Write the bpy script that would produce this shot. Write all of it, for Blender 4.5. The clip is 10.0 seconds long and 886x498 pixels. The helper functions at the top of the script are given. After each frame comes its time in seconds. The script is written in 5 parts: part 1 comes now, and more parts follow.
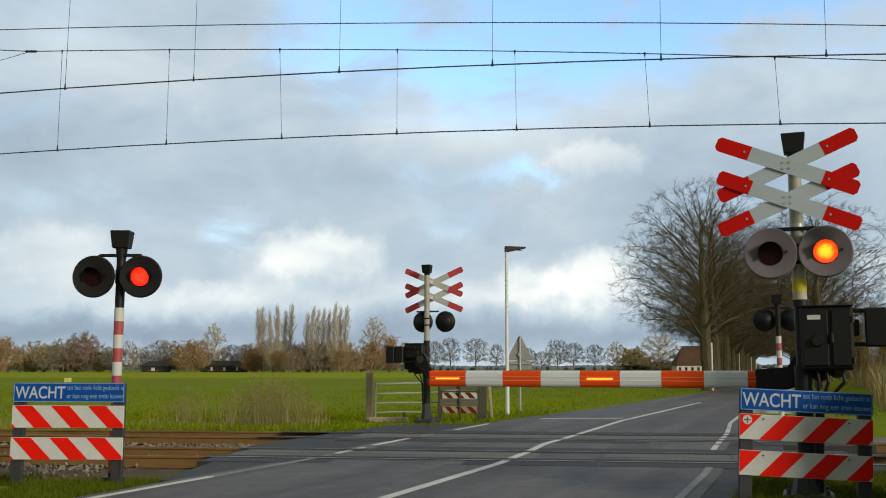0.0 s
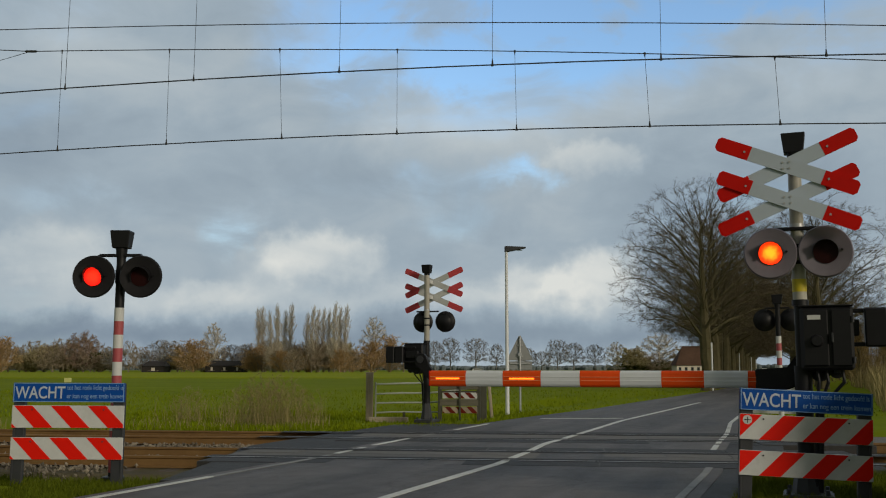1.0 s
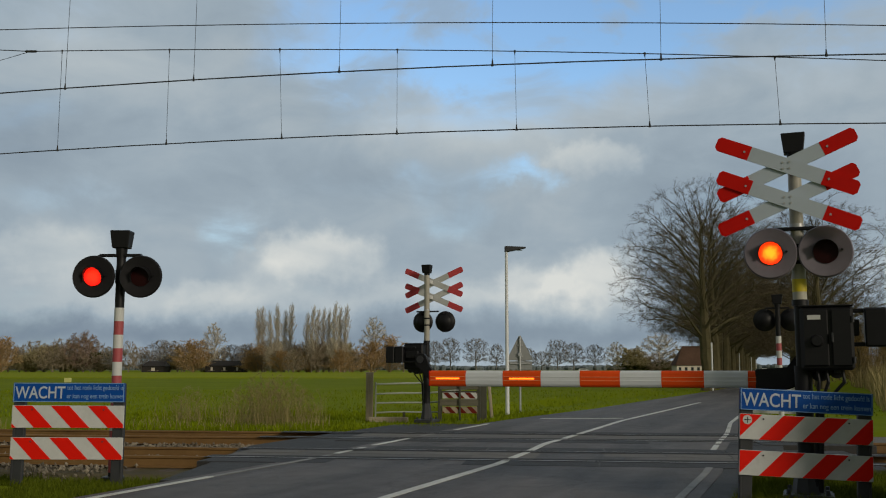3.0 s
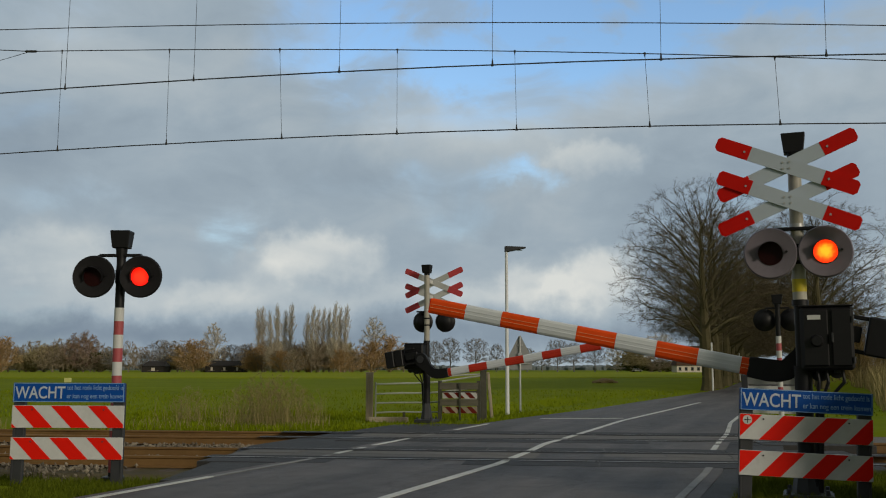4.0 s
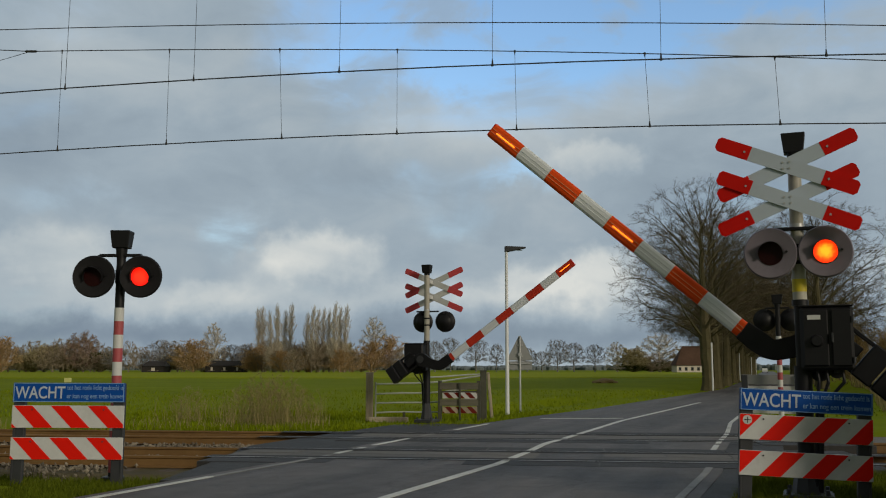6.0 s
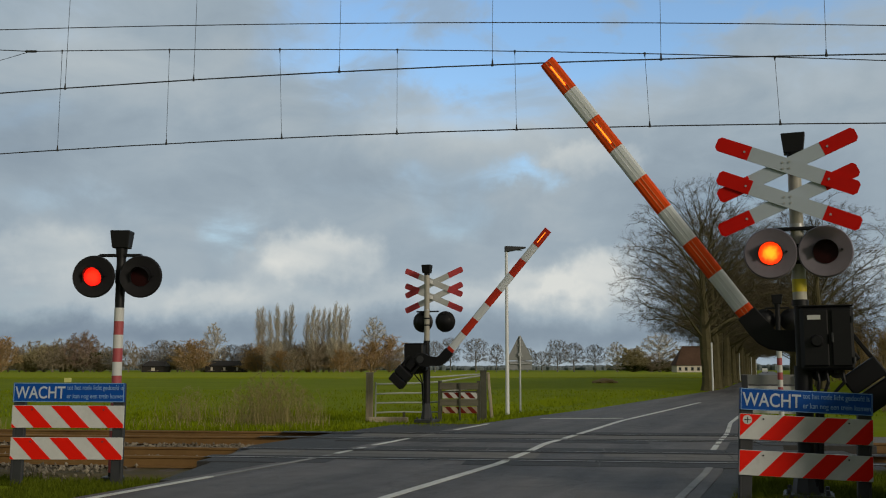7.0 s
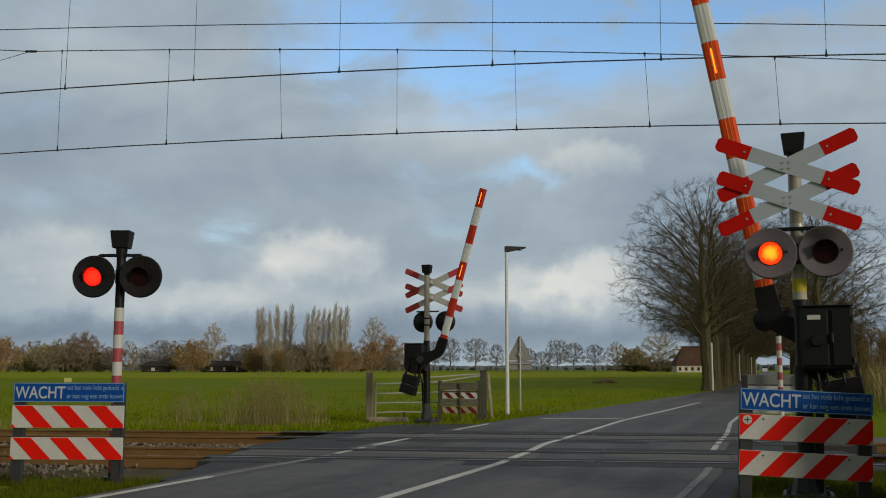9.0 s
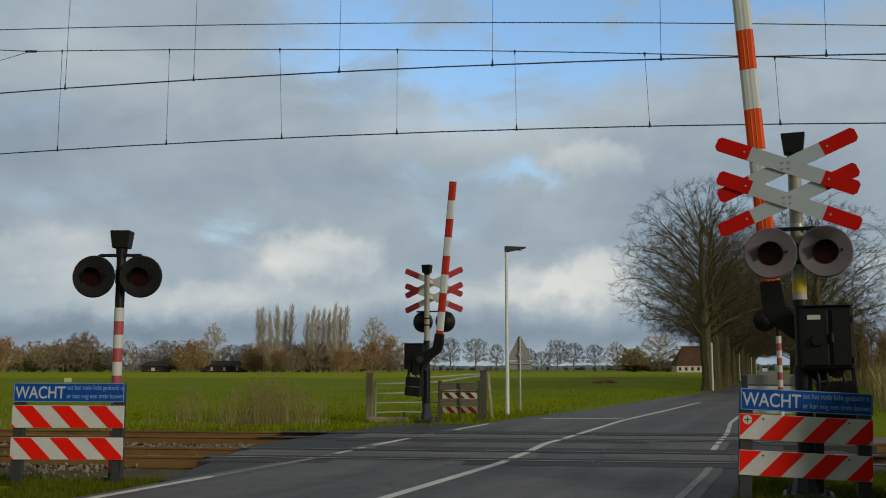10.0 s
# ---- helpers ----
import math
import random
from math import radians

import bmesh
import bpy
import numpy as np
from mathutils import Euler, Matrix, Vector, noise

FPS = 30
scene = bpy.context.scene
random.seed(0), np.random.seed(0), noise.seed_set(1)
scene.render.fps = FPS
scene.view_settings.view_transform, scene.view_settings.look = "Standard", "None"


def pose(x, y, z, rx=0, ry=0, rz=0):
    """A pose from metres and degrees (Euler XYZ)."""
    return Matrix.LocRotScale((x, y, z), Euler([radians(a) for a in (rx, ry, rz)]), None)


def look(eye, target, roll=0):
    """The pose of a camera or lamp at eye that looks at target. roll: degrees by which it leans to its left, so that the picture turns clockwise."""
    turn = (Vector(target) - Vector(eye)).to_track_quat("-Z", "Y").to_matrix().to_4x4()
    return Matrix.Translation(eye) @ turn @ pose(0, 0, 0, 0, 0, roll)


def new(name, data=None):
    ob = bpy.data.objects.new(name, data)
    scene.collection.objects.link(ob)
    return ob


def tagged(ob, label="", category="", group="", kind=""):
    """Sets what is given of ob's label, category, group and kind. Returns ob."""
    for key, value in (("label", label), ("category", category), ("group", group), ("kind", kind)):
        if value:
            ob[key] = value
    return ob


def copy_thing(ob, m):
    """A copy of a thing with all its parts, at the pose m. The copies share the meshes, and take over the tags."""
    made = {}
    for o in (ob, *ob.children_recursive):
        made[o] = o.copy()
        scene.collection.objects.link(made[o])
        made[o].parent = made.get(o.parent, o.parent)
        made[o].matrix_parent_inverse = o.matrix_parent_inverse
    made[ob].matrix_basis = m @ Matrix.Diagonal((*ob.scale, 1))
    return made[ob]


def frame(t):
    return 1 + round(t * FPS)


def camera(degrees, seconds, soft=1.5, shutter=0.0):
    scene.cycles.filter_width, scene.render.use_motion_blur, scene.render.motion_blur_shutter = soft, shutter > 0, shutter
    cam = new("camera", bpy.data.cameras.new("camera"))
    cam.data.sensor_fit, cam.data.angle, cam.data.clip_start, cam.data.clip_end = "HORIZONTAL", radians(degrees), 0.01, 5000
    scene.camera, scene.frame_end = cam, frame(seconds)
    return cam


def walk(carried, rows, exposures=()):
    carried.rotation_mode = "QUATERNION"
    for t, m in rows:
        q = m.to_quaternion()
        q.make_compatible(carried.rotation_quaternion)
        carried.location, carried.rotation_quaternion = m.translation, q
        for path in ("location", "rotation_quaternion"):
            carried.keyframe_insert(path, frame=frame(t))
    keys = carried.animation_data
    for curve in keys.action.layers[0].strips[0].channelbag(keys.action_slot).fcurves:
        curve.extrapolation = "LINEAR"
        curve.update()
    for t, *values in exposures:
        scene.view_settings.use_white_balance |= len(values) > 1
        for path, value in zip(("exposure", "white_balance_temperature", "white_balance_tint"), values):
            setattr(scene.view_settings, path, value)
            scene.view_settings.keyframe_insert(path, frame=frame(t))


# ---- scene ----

# the camera stands still on its tripod beside the road
cam = camera(48.8, 10.0, soft=1.1)
EYE = pose(0, 0, 1.24, 97.0, 0, 0)
walk(cam, [(0.0, EYE), (10.0, EYE)], exposures=[(0.0, 0.60), (0.3, 0.30), (0.6, 0.12), (1.0, 0.03), (1.5, 0.0), (10.0, 0.0)])

# ---------------------------------------------------------------- world and sun
SUN_AZ, SUN_EL = 138, 20      # degrees clockwise from the view direction, and above the horizon


def view_dir(x, y):
    """Unit vector through a point of the view, x to the right and y up in fractions of the depth."""
    p = radians(7.0)
    return Vector((x, math.cos(p) - y * math.sin(p), math.sin(p) + y * math.cos(p))).normalized()


def make_world():
    w = bpy.data.worlds.new("overcast_sky")
    scene.world = w
    w.use_nodes = True
    nt = w.node_tree
    nt.nodes.clear()
    N, L = nt.nodes.new, nt.links.new
    tc = N("ShaderNodeTexCoord")
    warp = N("ShaderNodeTexNoise")
    warp.inputs["Scale"].default_value, warp.inputs["Detail"].default_value = 7.0, 7.0
    warp.inputs["Roughness"].default_value = 0.62
    L(tc.outputs["Generated"], warp.inputs["Vector"])
    cen = N("ShaderNodeVectorMath"); cen.operation = "SUBTRACT"
    L(warp.outputs["Color"], cen.inputs[0]); cen.inputs[1].default_value = (0.5, 0.5, 0.5)
    amp = N("ShaderNodeVectorMath"); amp.operation = "MULTIPLY_ADD"
    L(cen.outputs[0], amp.inputs[0]); amp.inputs[1].default_value = (0.16, 0.1, 0.10)
    L(tc.outputs["Generated"], amp.inputs[2])
    pos = amp.outputs[0]

    def blob(x, y, sx, sz, soft=1.0):
        d = view_dir(x, y)
        mp = N("ShaderNodeMapping")
        mp.inputs["Scale"].default_value = (1 / sx, 0, 1 / sz)
        mp.inputs["Location"].default_value = (-d.x / sx, 0, -d.z / sz)
        L(pos, mp.inputs["Vector"])
        ln = N("ShaderNodeVectorMath"); ln.operation = "LENGTH"
        L(mp.outputs[0], ln.inputs[0])
        mr = N("ShaderNodeMapRange"); mr.interpolation_type = "SMOOTHSTEP"
        mr.inputs["From Min"].default_value, mr.inputs["From Max"].default_value = 1 + soft * 0.5, max(0.0, 1 - soft)
        L(ln.outputs["Value"], mr.inputs["Value"])
        return mr.outputs[0]

    def math_node(op, a, b):
        m = N("ShaderNodeMath"); m.operation = op
        for k, v in enumerate((a, b)):
            if isinstance(v, (int, float)):
                m.inputs[k].default_value = v
            else:
                L(v, m.inputs[k])
        return m.outputs[0]

    def mix(fac, a, b):
        m = N("ShaderNodeMix"); m.data_type = "RGBA"
        for s, v in ((m.inputs["Factor"], fac), (m.inputs[6], a), (m.inputs[7], b)):
            if isinstance(v, (int, float)):
                s.default_value = v
            elif isinstance(v, tuple):
                s.default_value = (*v, 1)
            else:
                L(v, s)
        return m.outputs[2]

    def total(items):
        out = 0.0
        for v, k in items:
            out = math_node("ADD", out, math_node("MULTIPLY", v, k))
        return out

    sky = N("ShaderNodeTexSky"); sky.sky_type = "NISHITA"; sky.sun_disc = False
    sky.sun_elevation, sky.sun_rotation = radians(SUN_EL), radians(SUN_AZ)
    blue = N("ShaderNodeVectorMath"); blue.operation = "MULTIPLY"
    L(sky.outputs[0], blue.inputs[0]); blue.inputs[1].default_value = SKY_GAIN
    # large and small cloud structure
    st = N("ShaderNodeMapping"); st.inputs["Scale"].default_value = (1, 1, 2.0)
    st.inputs["Rotation"].default_value = (0, radians(9), 0)
    L(tc.outputs["Generated"], st.inputs["Vector"])

    def cloud_noise(scale, detail, rough, distortion=0.0):
        n = N("ShaderNodeTexNoise")
        n.inputs["Scale"].default_value, n.inputs["Detail"].default_value = scale, detail
        n.inputs["Roughness"].default_value, n.inputs["Distortion"].default_value = rough, distortion
        L(st.outputs[0], n.inputs["Vector"])
        return n.outputs["Fac"]
    n1 = cloud_noise(4.2, 6.0, 0.5, 0.4)
    n2 = cloud_noise(9.0, 7.0, 0.56, 0.5)
    # lumpy outlines for the heaped clouds
    lump = N("ShaderNodeTexNoise")
    lump.inputs["Scale"].default_value, lump.inputs["Detail"].default_value, lump.inputs["Roughness"].default_value = 24.0, 6.0, 0.55
    L(tc.outputs["Generated"], lump.inputs["Vector"])
    lc = N("ShaderNodeVectorMath"); lc.operation = "SUBTRACT"
    L(lump.outputs["Color"], lc.inputs[0]); lc.inputs[1].default_value = (0.5, 0.5, 0.5)
    la = N("ShaderNodeVectorMath"); la.operation = "MULTIPLY_ADD"
    L(lc.outputs[0], la.inputs[0]); la.inputs[1].default_value = (0.075, 0.0, 0.06)
    L(tc.outputs["Generated"], la.inputs[2])
    lumpy = la.outputs[0]

    def heap(x, y, sx, sz):
        """A heaped cloud: crisp lumpy crown, fading into its flat grey base."""
        d = view_dir(x, y)
        mp = N("ShaderNodeMapping")
        mp.inputs["Scale"].default_value = (1 / sx, 0, 1 / sz)
        mp.inputs["Location"].default_value = (-d.x / sx, 0, -d.z / sz)
        L(lumpy, mp.inputs["Vector"])
        ln = N("ShaderNodeVectorMath"); ln.operation = "LENGTH"
        L(mp.outputs[0], ln.inputs[0])
        edge = N("ShaderNodeMapRange"); edge.interpolation_type = "SMOOTHSTEP"
        edge.inputs["From Min"].default_value, edge.inputs["From Max"].default_value = 1.22, 0.52
        L(ln.outputs["Value"], edge.inputs["Value"])
        sp = N("ShaderNodeSeparateXYZ"); L(mp.outputs[0], sp.inputs[0])
        fade = N("ShaderNodeMapRange"); fade.interpolation_type = "SMOOTHSTEP"
        fade.inputs["From Min"].default_value, fade.inputs["From Max"].default_value = -1.2, 0.55
        L(sp.outputs["Z"], fade.inputs["Value"])
        return math_node("MULTIPLY", edge.outputs[0], fade.outputs[0])

    heaps = [(heap(-0.127, -0.012, 0.060, 0.036), 0.36), (heap(-0.165, -0.024, 0.05, 0.024), 0.12), (heap(-0.398, -0.010, 0.055, 0.038), 0.22), (heap(0.160, -0.036, 0.052, 0.038), 0.44), (heap(0.125, -0.052, 0.07, 0.02), 0.14),
             (heap(0.090, -0.040, 0.040, 0.030), 0.27), (heap(0.150, 0.090, 0.055, 0.020), 0.22), (heap(-0.24, -0.048, 0.05, 0.018), 0.14),
             (heap(0.03, -0.055, 0.04, 0.016), 0.10), (heap(0.47, -0.03, 0.05, 0.04), 0.14), (heap(-0.315, -0.05, 0.05, 0.016), 0.10)]
    # gaps through which the blue shows
    hole = total([(blob(0.03, 0.245, 0.22, 0.06), 1.15), (blob(-0.06, 0.185, 0.12, 0.03), 0.55), (blob(0.26, 0.24, 0.18, 0.05), 0.65),
                  (blob(0.085, 0.068, 0.05, 0.014), 0.55), (blob(-0.20, 0.015, 0.035, 0.035), 0.35), (blob(-0.07, 0.165, 0.10, 0.02), 0.40),
                  (blob(0.15, 0.175, 0.12, 0.04), 0.45), (blob(0.06, 0.14, 0.14, 0.03), 0.25), (blob(0.42, 0.22, 0.12, 0.05), 0.30), (blob(-0.40, 0.245, 0.10, 0.03), 0.25),
                  (blob(-0.06, 0.06, 0.10, 0.02), 0.22), (blob(0.02, 0.02, 0.06, 0.02), 0.18), (blob(-0.38, 0.05, 0.07, 0.02), 0.20)])
    wisps = N("ShaderNodeMapRange"); wisps.interpolation_type = "SMOOTHSTEP"
    wisps.inputs["From Min"].default_value, wisps.inputs["From Max"].default_value = 0.36, 0.66
    wisps.inputs["To Min"].default_value, wisps.inputs["To Max"].default_value = 0.35, 1.25
    L(n2, wisps.inputs["Value"])
    hole = math_node("MULTIPLY", hole, wisps.outputs[0])
    gap = N("ShaderNodeMapRange")
    gap.inputs["From Min"].default_value, gap.inputs["From Max"].default_value = 0.56, 0.74
    L(n1, gap.inputs["Value"])
    hole = math_node("ADD", hole, math_node("MULTIPLY", gap.outputs[0], 0.30))
    hole = math_node("SUBTRACT", hole, math_node("MULTIPLY", total(heaps), 2.2))
    sm = N("ShaderNodeMapRange"); sm.interpolation_type = "SMOOTHSTEP"
    sm.inputs["To Max"].default_value = 0.92
    L(hole, sm.inputs["Value"])
    # brightness of the cloud sheet
    bright = total(heaps + [(blob(-0.38, 0.19, 0.16, 0.05), 0.08), (blob(-0.2, -0.050, 0.28, 0.018), 0.15), (blob(0.10, -0.058, 0.14, 0.020), 0.14),
                            (blob(0.10, 0.12, 0.16, 0.05), 0.14), (blob(-0.02, 0.13, 0.12, 0.04), 0.10), (blob(0.40, 0.17, 0.12, 0.06), 0.06), (blob(0.0, -0.122, 0.9, 0.012), 0.03)])
    dark = total([(blob(0.28, 0.10, 0.13, 0.05), 0.12), (blob(-0.22, 0.085, 0.22, 0.045), 0.10), (blob(0.0, -0.088, 0.9, 0.026), 0.22), (blob(0.30, -0.02, 0.16, 0.06), 0.10), (blob(-0.46, 0.12, 0.06, 0.14), 0.08),
                  (blob(0.0, -0.02, 0.09, 0.03), 0.08), (blob(-0.38, -0.075, 0.2, 0.018), 0.10), (blob(0.43, 0.06, 0.12, 0.06), 0.10), (blob(0.20, 0.03, 0.08, 0.03), 0.08)])
    grain = math_node("ADD", math_node("MULTIPLY", math_node("SUBTRACT", n2, 0.5), 0.38), math_node("MULTIPLY", math_node("SUBTRACT", n1, 0.5), -0.25))
    level = math_node("ADD", math_node("SUBTRACT", math_node("ADD", CLOUD_LEVEL, bright), dark), grain)
    ramp = N("ShaderNodeValToRGB")
    ramp.color_ramp.elements[0].position, ramp.color_ramp.elements[0].color = 0.05, (0.135, 0.185, 0.25, 1)
    ramp.color_ramp.elements[1].position, ramp.color_ramp.elements[1].color = 0.95, (0.69, 0.705, 0.675, 1)
    e = ramp.color_ramp.elements.new(0.45); e.color = (0.325, 0.398, 0.458, 1)
    e = ramp.color_ramp.elements.new(0.68); e.color = (0.475, 0.53, 0.555, 1)
    L(level, ramp.inputs["Fac"])
    col = mix(sm.outputs[0], ramp.outputs["Color"], blue.outputs[0])
    # unseen sky overhead and behind is dimmed and warmed to darken the foreground
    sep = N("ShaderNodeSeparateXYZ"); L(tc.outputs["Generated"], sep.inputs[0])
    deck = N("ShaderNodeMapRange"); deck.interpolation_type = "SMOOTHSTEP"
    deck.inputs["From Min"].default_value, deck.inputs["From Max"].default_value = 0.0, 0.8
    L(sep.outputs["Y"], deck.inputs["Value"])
    dimmed_sky = N("ShaderNodeVectorMath"); dimmed_sky.operation = "MULTIPLY"
    L(col, dimmed_sky.inputs[0]); dimmed_sky.inputs[1].default_value = UNSEEN_SKY_DIM
    col = mix(deck.outputs[0], dimmed_sky.outputs[0], col)
    bg = N("ShaderNodeBackground"); bg.inputs["Strength"].default_value = 1.0
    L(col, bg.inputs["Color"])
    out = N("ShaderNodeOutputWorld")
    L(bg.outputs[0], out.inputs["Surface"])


SKY_GAIN = (0.150, 0.183, 0.208)
CLOUD_LEVEL = 0.485
UNSEEN_SKY_DIM = (0.47, 0.41, 0.32)
make_world()
sun_data = bpy.data.lights.new("sun", "SUN")
sun_data.energy, sun_data.angle, sun_data.color = 1.5, radians(15), (1.0, 0.89, 0.71)
sun = new("sun", sun_data)
a, el = radians(SUN_AZ), radians(SUN_EL)
sun.matrix_basis = look((0, 0, 30), (-math.sin(a) * math.cos(el), -math.cos(a) * math.cos(el), 30 - math.sin(el)))


# ---------------------------------------------------------------- materials
def material(name, color, rough=0.6, metal=0.0, var=0.25, scale=6.0, bump=0.0, bump_scale=60.0, color2=None, emit=0.0, emit_color=None,
             rnd=0.0, stretch=(1, 1, 1), dirt=0.0, dirt_color=(0.06, 0.055, 0.045), spec=0.5, big=0.6):
    m = bpy.data.materials.new(name)
    m.use_nodes = True
    nt = m.node_tree
    N, L = nt.nodes.new, nt.links.new
    b = nt.nodes["Principled BSDF"]
    tc = N("ShaderNodeTexCoord")
    mp = N("ShaderNodeMapping"); mp.inputs["Scale"].default_value = stretch
    L(tc.outputs["Object"], mp.inputs["Vector"])
    n1 = N("ShaderNodeTexNoise"); n1.inputs["Scale"].default_value, n1.inputs["Detail"].default_value = scale, 8
    n1.inputs["Roughness"].default_value = 0.62
    n2 = N("ShaderNodeTexNoise"); n2.inputs["Scale"].default_value, n2.inputs["Detail"].default_value = scale * 0.13, 4
    L(mp.outputs[0], n1.inputs["Vector"]); L(mp.outputs[0], n2.inputs["Vector"])
    c2 = color2 or tuple(c * (1 - var) for c in color)
    c1 = color if color2 else tuple(min(1, c * (1 + var * 0.6)) for c in color)
    r = N("ShaderNodeMapRange"); r.inputs["From Min"].default_value, r.inputs["From Max"].default_value = 0.32, 0.68
    addn = N("ShaderNodeMath"); addn.operation = "MULTIPLY_ADD"
    L(n2.outputs["Fac"], addn.inputs[0]); addn.inputs[1].default_value = big
    sc = N("ShaderNodeMath"); sc.operation = "MULTIPLY"
    L(n1.outputs["Fac"], sc.inputs[0]); sc.inputs[1].default_value = 1 - big
    L(sc.outputs[0], addn.inputs[2]); L(addn.outputs[0], r.inputs["Value"])
    mx = N("ShaderNodeMix"); mx.data_type = "RGBA"
    L(r.outputs[0], mx.inputs["Factor"])
    mx.inputs[6].default_value, mx.inputs[7].default_value = (*c1, 1), (*c2, 1)
    col = mx.outputs[2]
    if dirt:
        n3 = N("ShaderNodeTexNoise"); n3.inputs["Scale"].default_value, n3.inputs["Detail"].default_value = scale * 0.7, 10
        n3.inputs["Roughness"].default_value = 0.75
        L(tc.outputs["Object"], n3.inputs["Vector"])
        r3 = N("ShaderNodeMapRange"); r3.inputs["From Min"].default_value, r3.inputs["From Max"].default_value = 0.52, 0.75
        r3.inputs["To Max"].default_value = dirt
        L(n3.outputs["Fac"], r3.inputs["Value"])
        m3 = N("ShaderNodeMix"); m3.data_type = "RGBA"
        L(r3.outputs[0], m3.inputs["Factor"]); L(col, m3.inputs[6]); m3.inputs[7].default_value = (*dirt_color, 1)
        col = m3.outputs[2]
    if rnd:
        oi = N("ShaderNodeObjectInfo")
        ge = N("ShaderNodeNewGeometry")
        s = N("ShaderNodeMath"); s.operation = "ADD"
        L(oi.outputs["Random"], s.inputs[0]); L(ge.outputs["Random Per Island"], s.inputs[1])
        fr = N("ShaderNodeMath"); fr.operation = "FRACT"; L(s.outputs[0], fr.inputs[0])
        rr = N("ShaderNodeMapRange"); rr.inputs["To Min"].default_value, rr.inputs["To Max"].default_value = 1 - rnd, 1 + rnd
        L(fr.outputs[0], rr.inputs["Value"])
        hv = N("ShaderNodeHueSaturation"); L(col, hv.inputs["Color"]); L(rr.outputs[0], hv.inputs["Value"])
        col = hv.outputs[0]
    L(col, b.inputs["Base Color"])
    b.inputs["Roughness"].default_value, b.inputs["Metallic"].default_value = rough, metal
    b.inputs["Specular IOR Level"].default_value = spec
    rv = N("ShaderNodeMapRange"); rv.inputs["To Min"].default_value, rv.inputs["To Max"].default_value = max(0.03, rough - 0.12), min(1, rough + 0.12)
    L(n1.outputs["Fac"], rv.inputs["Value"]); L(rv.outputs[0], b.inputs["Roughness"])
    if bump:
        n4 = N("ShaderNodeTexNoise"); n4.inputs["Scale"].default_value, n4.inputs["Detail"].default_value = bump_scale, 6
        L(mp.outputs[0], n4.inputs["Vector"])
        bp = N("ShaderNodeBump"); bp.inputs["Strength"].default_value, bp.inputs["Distance"].default_value = bump, 0.02
        L(n4.outputs["Fac"], bp.inputs["Height"]); L(bp.outputs[0], b.inputs["Normal"])
    if emit:
        b.inputs["Emission Color"].default_value = (*(emit_color or color), 1)
        b.inputs["Emission Strength"].default_value = emit
    return m


def glow_material(name, centre, rim, strength, radius):
    """A lit lens: hot in the middle, deeper red at the rim, with the ribs of its glass."""
    m = bpy.data.materials.new(name)
    m.use_nodes = True
    nt = m.node_tree
    N, L = nt.nodes.new, nt.links.new
    b = nt.nodes["Principled BSDF"]
    tc = N("ShaderNodeTexCoord")
    mp = N("ShaderNodeMapping"); mp.inputs["Scale"].default_value = (1, 0, 1)
    L(tc.outputs["Object"], mp.inputs["Vector"])
    ln = N("ShaderNodeVectorMath"); ln.operation = "LENGTH"; L(mp.outputs[0], ln.inputs[0])
    ns = N("ShaderNodeTexNoise"); ns.inputs["Scale"].default_value = 26; L(mp.outputs[0], ns.inputs["Vector"])
    ad = N("ShaderNodeMath"); ad.operation = "MULTIPLY_ADD"; L(ns.outputs["Fac"], ad.inputs[0]); ad.inputs[1].default_value = 0.05
    L(ln.outputs["Value"], ad.inputs[2])
    r = N("ShaderNodeMapRange"); r.interpolation_type = "SMOOTHSTEP"
    r.inputs["From Min"].default_value, r.inputs["From Max"].default_value = radius * 0.45, radius * 1.15
    L(ad.outputs[0], r.inputs["Value"])
    mx = N("ShaderNodeMix"); mx.data_type = "RGBA"
    L(r.outputs[0], mx.inputs["Factor"]); mx.inputs[6].default_value, mx.inputs[7].default_value = (*centre, 1), (*rim, 1)
    b.inputs["Base Color"].default_value = (0.1, 0.005, 0.003, 1)
    L(mx.outputs[2], b.inputs["Emission Color"])
    b.inputs["Emission Strength"].default_value = strength
    return m


M = {}
M["grass"] = material("grass_field", (0.215, 0.265, 0.006), 0.95, color2=(0.135, 0.175, 0.005), scale=0.9, bump=0.6, bump_scale=14, spec=0.03)
M["verge"] = material("grass_blades", (0.105, 0.135, 0.008), 0.9, color2=(0.085, 0.105, 0.010), scale=1.2, rnd=0.28, spec=0.05)
M["pasture"] = material("pasture_blades", (0.19, 0.24, 0.008), 0.95, color2=(0.15, 0.195, 0.007), scale=1.2, rnd=0.2, spec=0.03)
# sunlight on the distant field is put into this brighter grass colour
M["sunlit_grass"] = material("sunlit_far_strip", (0.28, 0.31, 0.010), 0.95, color2=(0.22, 0.265, 0.008), scale=0.2, spec=0.03)
M["reed"] = material("dry_reed", (0.38, 0.31, 0.145), 0.85, color2=(0.25, 0.205, 0.09), scale=2, rnd=0.35, spec=0.2)


